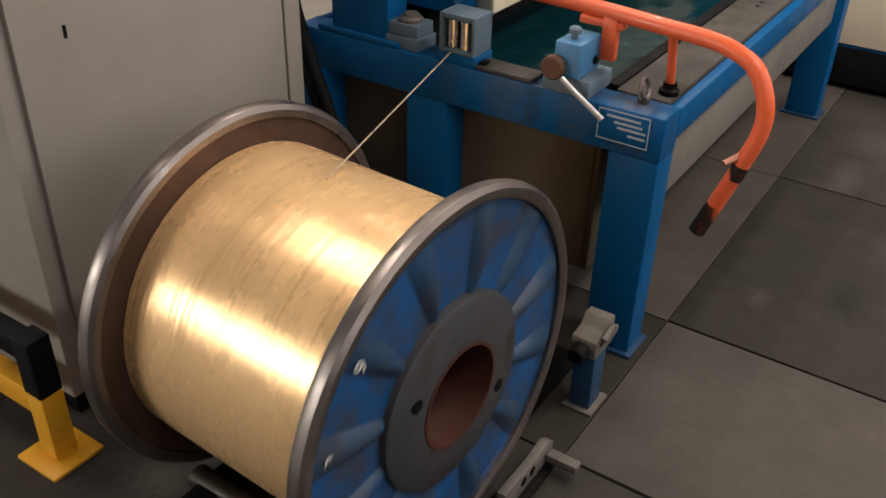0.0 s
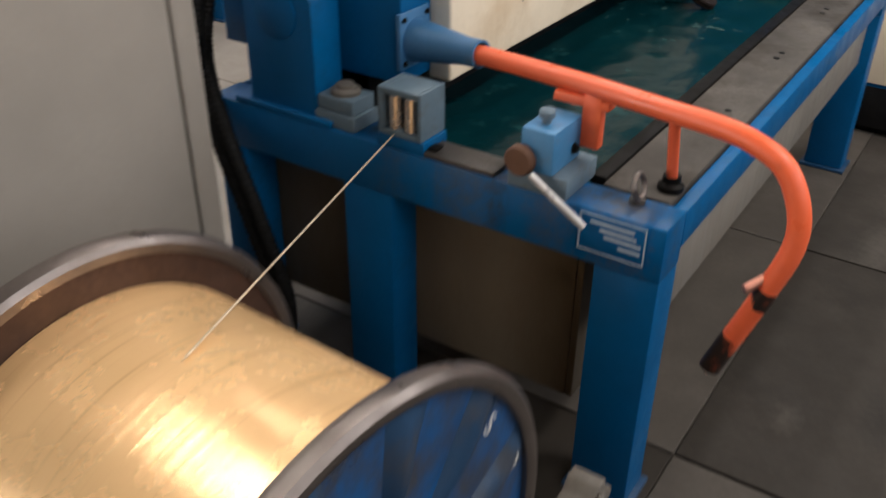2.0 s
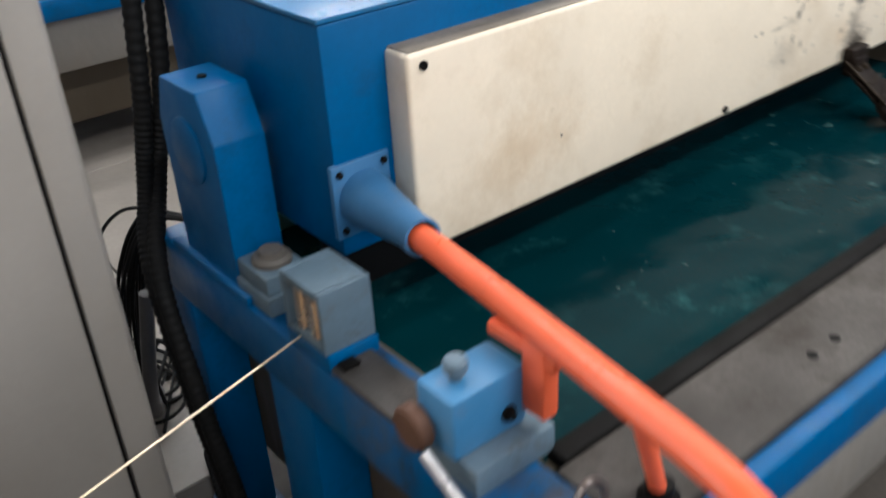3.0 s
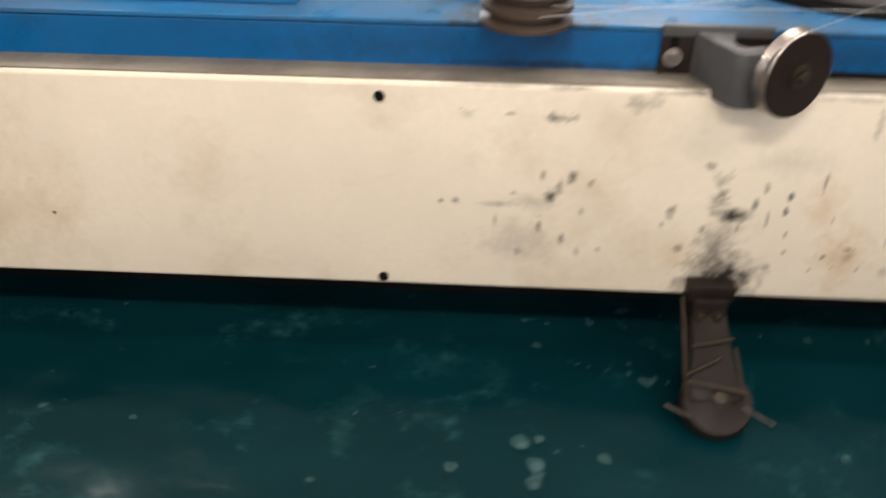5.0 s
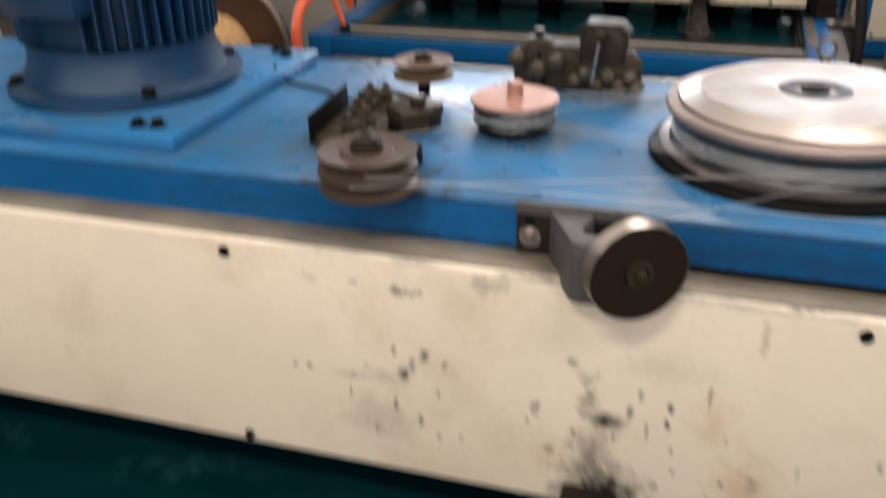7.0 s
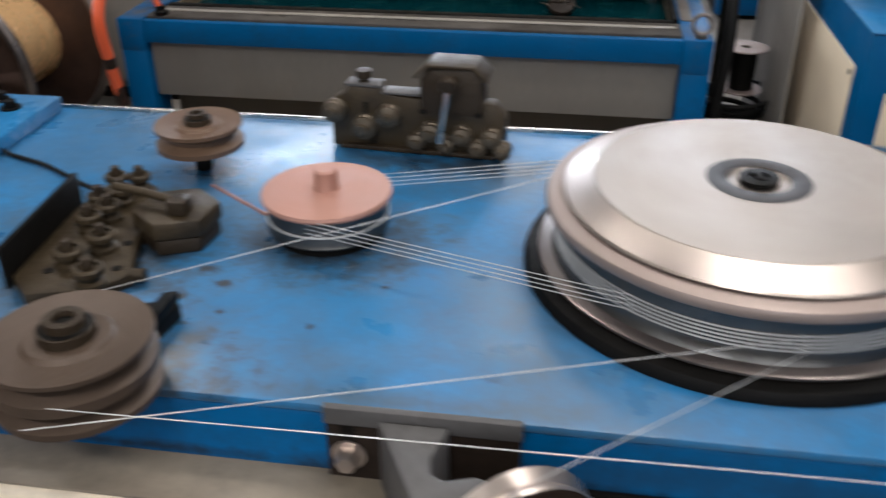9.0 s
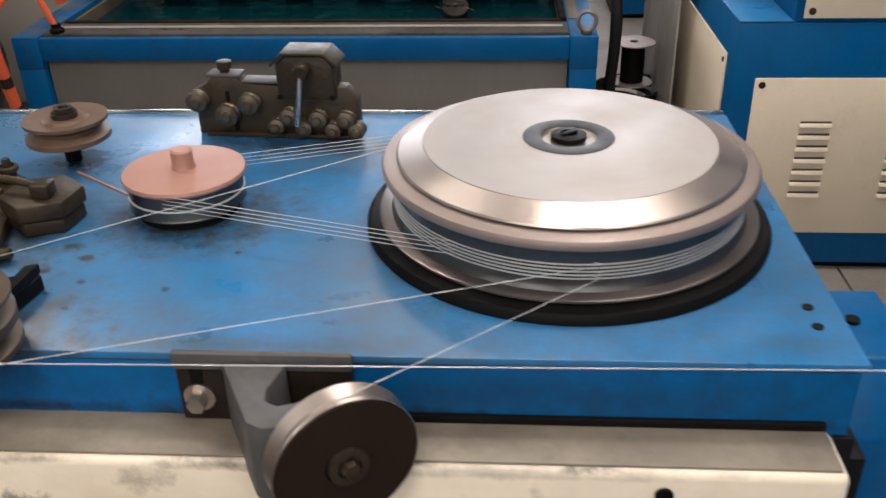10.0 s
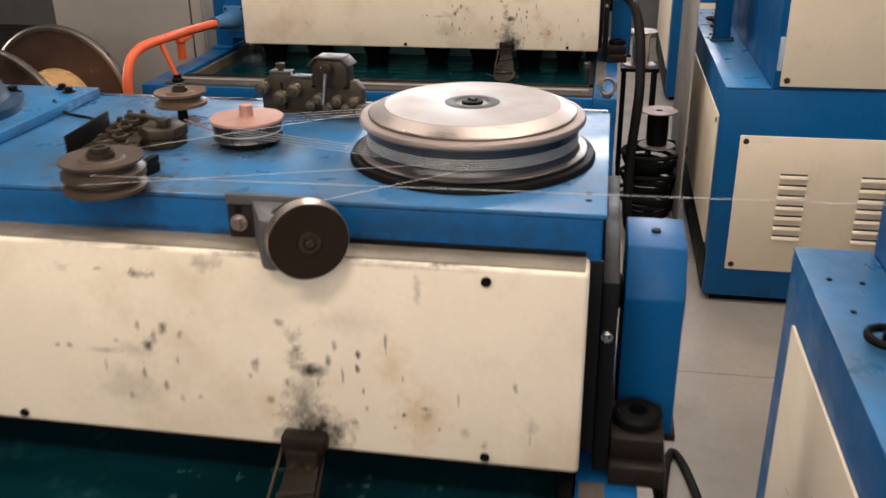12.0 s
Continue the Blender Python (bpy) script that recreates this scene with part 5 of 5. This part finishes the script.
def edge_pulley():
    b = thing("pulley_bracket", "dark grey cast bracket bolted to the deck edge", "bracket", (1.534, 0.700, 1.1905))
    part("mount_plate", B(-0.074, -0.0125, -0.076, 0.074, -0.0065, -0.0125, 0.001), GRIME, b, "very dark brown mounting plate")
    part("top_flange", B(-0.075, -0.0155, -0.012, 0.075, -0.0085, 0.004, 0.0015), GREYPAINT, b)
    part("arm", P([(-0.033, -0.0157), (0.022, -0.0157), (0.013, -0.050), (0.016, -0.064), (0.026, -0.069), (0.046, -0.062), (0.060, -0.066), (0.066, -0.078), (0.040, -0.094), (0.018, -0.096), (0.006, -0.090)], -0.080, -0.003, "z", bev=0.003), GREYPAINT, b, "bare grey cast arm")
    part("axle_boss", R((0.060, -0.0728, -0.0255), (0.082, -0.110, -0.0255), 0.017, 20, bev=0.002), DARK, b)
    bm = bmesh.new()
    bolt(bm, (-0.057, -0.0126, -0.042), (0, -1, 0), 0.009, 0.013)
    part("bolt", bm, CHAMFER, b)
    part("slot", B(-0.0625, -0.0131, -0.036, -0.0515, -0.0124, -0.013, 0.0), DARK, b)
    p = thing("edge_pulley", "dark bronze flat guide pulley with a bright rim, spinning", "guide pulley", (1.613, 0.602, 1.165), 30)
    part("disc", lathe(bmesh.new(), [(0, -0.012), (0.055, -0.012), (0.057, -0.009), (0.052, -0.001), (0.052, 0.002), (0.057, 0.010), (0.055, 0.012), (0, 0.012)], (0, 0, 0), (0, -1, 0), 56), PULLEY, p)
    part("rim", lathe(bmesh.new(), [(0.0522, -0.002), (0.0570, -0.0105), (0.0580, -0.0095), (0.0535, 0.0005), (0.0580, 0.0095), (0.0570, 0.0115), (0.0522, 0.003)], (0, 0, 0), (0, -1, 0), 56), CHAMFER, p)
    part("hub", lathe(bmesh.new(), [(0.016, 0.012), (0.016, 0.016), (0.010, 0.016), (0.009, 0.013), (0, 0.013)], (0, 0, 0), (0, -1, 0), 24), OILY, p)
    part("nut", bolt(bmesh.new(), (0, -0.0132, 0), (0, -1, 0), 0.007, 0.006, False), OILY, p)
    part("axle", R((0, 0.006, 0), (0, 0.05, 0), 0.010), DARK, p)
    return p


pul = edge_pulley()


def dip_arm():
    a = thing("dip_arm", "grimy dark brown die arm hanging from the panel into the coolant", "arm")
    part("bracket", B(1.548, 0.600, 0.752, 1.602, 0.6365, 0.800, 0.004), GRIME, a)
    part("bracket_top", B(1.540, 0.606, 0.790, 1.612, 0.6362, 0.822, 0.006), GRIME, a)
    for x in (1.560, 1.588):
        part("bracket_bolt", bolt(bmesh.new(), (x, 0.600, 0.772), (0, -1, 0), 0.007, 0.008), OILY, a)
    rot = Matrix.Rotation(radians(32), 3, "X")
    for lo, hi, w in ((-0.012, -0.004, 1.0), (0.004, 0.012, 0.9)):
        bm = prism(bmesh.new(), [(-0.028 * w, 0), (0.028 * w, 0), (0.034 * w, -0.09), (0.044 * w, -0.135), (0.036 * w, -0.155), (-0.036 * w, -0.155), (-0.044 * w, -0.135), (-0.034 * w, -0.09)], lo, hi, "z", bev=0.002)
        bmesh.ops.rotate(bm, verts=bm.verts, cent=(0, 0, 0), matrix=rot)
        bmesh.ops.translate(bm, verts=bm.verts, vec=(1.576, 0.625, 0.775))
        part("side_plate", bm, GRIME, a)
    part("wheel", lathe(bmesh.new(), [(0, -0.012), (0.048, -0.012), (0.053, -0.006), (0.051, 0.0), (0.053, 0.006), (0.050, 0.012), (0.022, 0.014), (0.016, 0.018), (0, 0.018)], (1.580, 0.500, 0.688), (0, -0.53, 0.85), 36), GRIME, a)
    part("wheel_pin", R((1.580, 0.490, 0.704), (1.580, 0.486, 0.711), 0.010, bev=0.001), OILY, a)
    for p, q in (((1.537, 0.622, 0.792), (1.532, 0.49, 0.705)), ((1.612, 0.56, 0.745), (1.618, 0.492, 0.703)), ((1.546, 0.555, 0.750), (1.606, 0.565, 0.757)),
                 ((1.534, 0.515, 0.728), (1.585, 0.535, 0.745)), ((1.532, 0.506, 0.722), (1.618, 0.492, 0.716))):
        part("tie_rod", R(p, q, 0.0032, 8), OILY, a)
    part("pin", R((1.500, 0.478, 0.702), (1.535, 0.462, 0.694), 0.0016, 8), BROWN, a)
    part("pin", R((1.612, 0.478, 0.702), (1.655, 0.456, 0.690), 0.0016, 8), BROWN, a)
    return a


arm = dip_arm()
arm_c = copy_thing(arm, Matrix.Translation(ROW))


# ---- wires ----
def strand(name, pts, r=0.00042, mat=None, label="thin bright drawn wire under tension"):
    return solid(name, tube(bmesh.new(), pts, r, 6), mat or WIRE, label, "wire", group="running wires")


def wires():
    cx, cy, z0 = 1.796, 0.945, 1.1905
    strand("running_wire", [(1.285, 0.589, z0 + 0.0425), (cx + 0.01, cy - 0.179, z0 + 0.0425)])
    strand("running_wire", [(1.300, 0.599, 1.245), (2.40, 0.603, 1.257), (2.85, 0.605, 1.262)])
    strand("running_wire", [(1.622, 0.606, 1.219), (cx + 0.02, cy - 0.178, z0 + 0.032)])
    strand("running_wire", [(1.21, 0.735, z0 + 0.0365), (cx - 0.16, cy + 0.082, z0 + 0.050)])
    for k in range(4):
        z = 0.020 + 0.0045 * k
        strand("running_wire", [(1.387, 0.8975, z0 + z + 0.009), (cx + 0.02, cy - 0.1775, z0 + z + 0.012)], 0.0004)
        strand("running_wire", [(1.40, 1.0125, z0 + z), (cx - 0.01, cy + 0.169, z0 + z + 0.012)], 0.0004)
    strand("running_wire", [(1.262, 0.985, z0 + 0.028), (1.345, 0.930, z0 + 0.024)], 0.0016, COPPER, "copper-coloured wire entering the pinch drum")


wires()
feed = strand("feed_wire", [(-0.842, 0, 0.036), (0.03, 0, -0.001)], 0.0021, COPPERISH, "golden feed wire from spool to guide box")
feed.location = (0.010, 0.620, 0.750)


# ---- take-up machine with louvred panels ----
def takeup(dx, dy):
    t = thing("takeup_machine", "blue take-up machine with cream louvred panels", "machine", (dx, dy, 0), group="take-up machines")
    X0, XT, X1, Y0, Y1, ZL = 2.445, 2.605, 3.9, 2.86, 4.66, 0.861
    part("lower_body", B(X0, Y0, 0.03, X1, Y1, ZL, 0.006), BLUE, t)
    part("upper_body", B(XT, Y0 + 0.003, ZL + 0.0005, X1, Y1 - 0.003, 1.95, 0.006), BLUE, t)
    part("plinth", B(X0 + 0.03, Y0 + 0.03, 0, X1, Y1 - 0.03, 0.03, 0.002), DARK, t)
    part("ledge_plate", B(X0 - 0.001, Y0 - 0.001, ZL + 0.0005, XT - 0.001, Y1, ZL + 0.006, 0.002), BLUE_DECK, t)

    def panel(x0, z0, x1, z1, rows):
        p = part("front_panel", B(x0, Y0 - 0.008, z0, x1, Y0 - 0.0005, z1, 0.003), CREAM, t, "cream sheet-metal cover panel")
        for x in (x0 + 0.022, x1 - 0.022):
            for z in (z0 + 0.022, z1 - 0.022):
                part("panel_screw", lathe(bmesh.new(), [(0, 0), (0.011, 0), (0.011, 0.002), (0.006, 0.004), (0, 0.003)], (x, Y0 - 0.008, z), (0, -1, 0), 16), OILY, p)
        for x in rows:
            for k in range(7):
                z = 0.537 - 0.0408 * k
                part("louvre", P([(Y0 - 0.008, z - 0.008), (Y0 - 0.019, z - 0.006), (Y0 - 0.014, z + 0.003), (Y0 - 0.008, z + 0.008)], x, x + 0.10, "x", bev=0.001), CREAM, p)
                # dark strip paints the shadow line of the louvre opening
                part("louvre_slit", B(x + 0.002, Y0 - 0.0105, z + 0.0005, x + 0.098, Y0 - 0.0082, z + 0.0125, 0), LIP, p)

    panel(2.515, 0.150, 3.30, 0.690, (2.672, 2.958))
    panel(2.628, 0.875, 3.30, 1.62, ())
    sd = part("side_panel", B(X0 - 0.008, Y0 + 0.09, 0.215, X0 - 0.0005, Y1 - 0.12, 0.74, 0.003), CREAM, t, "dusty cream side panel")
    part("panel_screw", R((X0 - 0.012, Y0 + 0.11, 0.715), (X0 - 0.008, Y0 + 0.11, 0.715), 0.009, bev=0.001), OILY, sd)
    part("kick_plate", B(X0 - 0.004, Y0 + 0.05, 0.03, X0 - 0.0005, Y1 - 0.05, 0.20, 0.001), BLACK, t, "black band low along the side")
    part("reflector_label", B(XT + 0.006, Y0 - 0.003, 0.93, XT + 0.026, Y0 - 0.0002, 1.05, 0.001), PLATE_WHITE, t)
    for y in (Y1 - 0.42, Y1 - 0.62):
        part("handwheel", tube(bmesh.new(), [(2.53 + 0.035 * math.cos(a), y + 0.035 * math.sin(a), ZL + 0.022) for a in [2 * math.pi * i / 24 for i in range(25)]], 0.008, 8, False), DARK, t)
        part("handwheel_stem", R((2.53, y, ZL + 0.006), (2.53, y, ZL + 0.03), 0.012), DARK, t)
    bm = bmesh.new()
    for x, y in ((2.485, Y1 - 0.16), (2.545, Y1 - 0.17), (2.5, Y1 - 0.3)):
        rod(bm, (x, y, ZL + 0.006), (x, y, ZL + 0.008), 0.006, 10)
    part("ledge_hole", bm, DARK, t)
    return t


tk = takeup(0, 0)
copy_thing(tk, Matrix.Translation((-0.01, -3.27, 0)))
copy_thing(tk, Matrix.Translation((0.0, 3.20, 0)))
post = part("ledge_post", B(2.482, 3.755, 0.8755, 2.552, 3.825, 1.60, 0.004), BLUE, tk, "square blue post on the ledge")
part("post_plate", B(2.465, 3.735, 0.8675, 2.57, 3.845, 0.875, 0.002), BLUE_DARK, post)
for bx, by in ((2.475, 3.745), (2.56, 3.745), (2.475, 3.835), (2.56, 3.835)):
    part("post_bolt", bolt(bmesh.new(), (bx, by, 0.875), (0, 0, 1), 0.006, 0.007, False), DARK, post)


# ---- clutter ----
def conduits(dx, dy):
    for k, off in enumerate((0.0, 0.042)):
        pts = [(0.11 + off, 1.26, 1.75), (0.10 + off, 1.245, 1.35), (0.06 + off, 1.225, 1.0), (0.02 + off * 0.6, 1.21, 0.80), (-0.035, 1.13 - off, 0.66), (-0.05, 1.02 - off, 0.42), (-0.04, 0.97 - off, 0.2), (-0.02, 1.05 - off, 0.03), (0.05, 1.3, 0.02)]
        solid("cable_conduit", tube(bmesh.new(), smooth_path(pts, 62), lambda u: 0.0178 + 0.0012 * math.sin(2 * math.pi * 124 * u), 12), RUBBER, "thick black corrugated cable conduit beside the machine", "conduit", at=(dx, dy, 0), group="conduits")


def cable_heap():
    rnd = random.Random(4)
    for k in range(13):
        x, y = rnd.uniform(-0.03, 0.035), 1.48 + rnd.uniform(-0.04, 0.04)
        pts = [(0.16, 1.36, 0.60), (0.09 + x * 0.3, y - 0.02, 0.605), (0.03 + x * 0.7, y, 0.50), (-0.005 + x, y + 0.01, 0.34 + rnd.uniform(-0.03, 0.03)), (-0.015 + x, y + 0.03, 0.16),
               (-0.02 + 1.3 * x, y + 0.08, 0.02 + 0.006 * (k % 4)), (x + rnd.uniform(-0.2, 0.2), 1.75 + rnd.uniform(-0.1, 0.1), 0.02 + 0.006 * (k % 3)), (x + rnd.uniform(-0.2, 0.2), 1.45, 0.018)]
        solid("loose_cable", tube(bmesh.new(), smooth_path(pts, 8), 0.005, 7), RUBBER, "loose thin black cable hanging in a bundle to the floor", "cable", group="heap of loose cables")
    pts = [(0.16, 1.40, 0.60), (0.06, 1.50, 0.62), (-0.02, 1.50, 0.575), (-0.035, 1.50, 0.50), (-0.01, 1.50, 0.40), (-0.02, 1.5, 0.2), (-0.05, 1.55, 0.02)]
    solid("loose_cable", tube(bmesh.new(), smooth_path(pts, 8), 0.0045, 7), RUBBER, "loose thin black cable looping out of the bundle", "cable", group="heap of loose cables")
    for k in range(4):
        c = Vector((0.02 + 0.05 * rnd.random(), 1.62 + 0.1 * rnd.random(), 0.0))
        pts = [(c.x + (0.10 + 0.01 * k) * math.cos(a), c.y + 0.16 * math.sin(a), 0.012 + 0.011 * k) for a in [2 * math.pi * i / 40 for i in range(38)]]
        solid("loose_cable", tube(bmesh.new(), pts, 0.0055, 7), RUBBER, "loose thin black cable in a heap on the floor", "cable", group="heap of loose cables")
    pts = [(0.0, 1.32, 0.5), (-0.03, 1.36, 0.25), (-0.01, 1.45, 0.09), (0.05, 1.62, 0.03), (0.02, 1.85, 0.02)]
    solid("grey_hose", tube(bmesh.new(), smooth_path(pts, 8), 0.017, 12), GREYPAINT, "grey flexible hose lying on the floor", "hose")


def small_spool(x, y, z, r, h, mat_core):
    t = thing("small_wire_spool", "small steel spool with dark wire", "spool", (x, y, z), group="small spools")
    for k in (0.0, h - 0.006):
        part("flange", lathe(bmesh.new(), [(0.018, k), (r, k), (r + 0.002, k + 0.003), (r, k + 0.006), (0.018, k + 0.006), (0.018, k)], n=36), FLANGE_TOP, t)
    part("wound_wire", lathe(bmesh.new(), [(0.018, 0.0062), (r * 0.55, 0.0062), (r * 0.57, h * 0.5), (r * 0.55, h - 0.0062), (0.018, h - 0.0062)], n=32), mat_core, t)
    return t


def right_clutter():
    # wire coil on the floor with spools standing on a trestle
    for k in range(15):
        rr = 0.10 + 0.012 * (k % 5)
        pts = [(2.255 + rr * math.cos(a) + 0.01 * math.sin(k), 3.82 + rr * math.sin(a), 0.014 + 0.022 * k + 0.012 * math.sin(a + k)) for a in [2 * math.pi * i / 36 for i in range(37)]]
        solid("black_hose_coil", tube(bmesh.new(), pts, 0.011, 8, False), RUBBER, "coiled black hose stacked on the floor", "hose", group="hose coil")
    small_spool(2.275, 3.82, 0.345, 0.086, 0.175, DARK)
    small_spool(2.19, 4.45, 0.60, 0.085, 0.18, STEEL)
    t = thing("trestle", "low dark steel trestle under a spool", "trestle", (2.19, 4.45, 0))
    part("top", B(-0.10, -0.10, 0.58, 0.10, 0.10, 0.60, 0.003), DARK, t)
    for x in (-0.08, 0.08):
        for y in (-0.08, 0.08):
            part("leg", B(x - 0.012, y - 0.012, 0, x + 0.012, y + 0.012, 0.58, 0.002), DARK, t)
    g = thing("guard_sheet", "dusty grey plastic guard sheet beside the take-up machine", "guard", (2.375, 3.85, 0))
    part("sheet", B(-0.004, -0.40, 0.03, 0.004, 0.40, 1.28, 0.002), GUARD, g)
    for y in (-0.36, 0.34):
        part("stand", B(-0.03, y, 0, 0.03, y + 0.03, 0.03, 0.003), DARK, g)
    pts = [(2.12, 1.12, 0.62), (2.19, 1.2, 0.30), (2.22, 1.45, 0.05), (2.27, 1.8, 0.014), (2.33, 1.6, 0.014), (2.36, 1.2, 0.014), (2.34, 0.7, 0.014)]
    solid("black_hose", tube(bmesh.new(), smooth_path(pts, 10), 0.012, 10), RUBBER, "black rubber hose running down to the floor", "hose", group="hoses")
    pts = [(2.07 + ROW[0], 0.9 + ROW[1], 1.05), (2.17 + ROW[0], 0.55 + ROW[1], 0.98), (2.20 + ROW[0], 0.35 + ROW[1], 0.70), (2.18 + ROW[0], 0.30 + ROW[1], 0.35), (2.2 + ROW[0], 0.3 + ROW[1], 0.03), (2.3, 3.9, 0.02)]
    solid("black_hose", tube(bmesh.new(), smooth_path(pts, 10), 0.022, 10), RUBBER, "black rubber hose running down to the floor", "hose", group="hoses")


conduits(0, 0)
conduits(ROW[0], ROW[1])
cable_heap()
right_clutter()


def foam(seed, n, spread):
    rnd = random.Random(seed)
    bm = bmesh.new()
    for k in range(n):
        cx, cy = spread(rnd)
        r = rnd.choice((0.003, 0.004, 0.005, 0.007, 0.011)) * rnd.uniform(0.7, 1.3)
        ph, st, tw = rnd.uniform(0, 6), rnd.uniform(0.5, 1.0), rnd.uniform(0, 3)
        ring, top = [], bm.verts.new((cx, cy, 0.6592 + r * 0.05))
        for i in range(14):
            a = 2 * math.pi * i / 14
            q = r * (1 + 0.14 * math.sin(3 * a + ph) + 0.08 * math.sin(5 * a + 2 * ph))
            u, v = q * math.cos(a), q * math.sin(a) * st
            ring.append(bm.verts.new((cx + u * math.cos(tw) - v * math.sin(tw), cy + u * math.sin(tw) + v * math.cos(tw), 0.6575)))
        for i in range(14):
            bm.faces.new((ring[i], ring[(i + 1) % 14], top))
    return solid("foam", bm, FOAM, "pale floating foam patches on the coolant", "foam", "stuff")


foams = [foam(1, 16, lambda q: (q.gauss(1.35, 0.05), q.gauss(0.385, 0.03))), foam(2, 26, lambda q: (q.uniform(1.3, 1.95), q.gauss(0.715, 0.022))),
         foam(3, 9, lambda q: (q.uniform(0.3, 1.95), q.uniform(0.26, 0.6))), foam(5, 8, lambda q: (q.gauss(0.55, 0.15), q.gauss(0.5, 0.1))), foam(8, 10, lambda q: (q.gauss(1.46, 0.05), q.gauss(0.62, 0.04)))]


# ---- motion ----
def motions():
    step = 0.25
    rows, rows_c = [], []
    n = int(12 / step)
    for k in range(n + 1):
        t = k * step
        turn = pose(0, 0, 0, 0, 75 * t, 0)
        rows.append((t, pose(*SPOOL_AT, 0, 0, SPOOL_TURN) @ turn))
        rows_c.append((t, pose(SPOOL_AT[0] + ROW[0], SPOOL_AT[1] + ROW[1], SPOOL_AT[2], 0, 0, SPOOL_TURN) @ turn))
    walk(sp, rows)
    walk(sp_c, rows_c)
    for ob, rate in ((cap, -410), (red, -700), (front_roller, 500), (back_pulley, 430)):
        p = ob.matrix_world.translation.copy()
        walk(ob, [(k * 0.1, pose(*p, 0, 0, (rate * k * 0.1) % 360)) for k in range(121)])
    for_feed = [(0, 0.316), (0.5, 0.317), (1.0, 0.342), (1.5, 0.335), (2.0, 0.32), (2.5, 0.312), (3.2, 0.285), (6.0, 0.22), (9.0, 0.14), (12, 0.10)]
    walk(feed, [(t, pose(0.010, 0.620, 0.750, 0, 0, math.degrees(math.atan2(0.620 - 0.051 - s, 0.84)))) for t, s in for_feed])
    for k, f in enumerate(foams):
        walk(f, [(t, pose(0.035 * math.sin(0.9 * t + 2 * k), 0.012 * math.sin(1.3 * t + k), 0.0015 * math.sin(3 * t + k))) for t in [0.5 * q for q in range(25)]])
    base = pose(1.613, 0.602, 1.165, 0, 0, 30)
    walk(pul, [(k * 0.1, base @ pose(0, 0, 0, 0, 480 * k * 0.1, 0)) for k in range(121)])


motions()
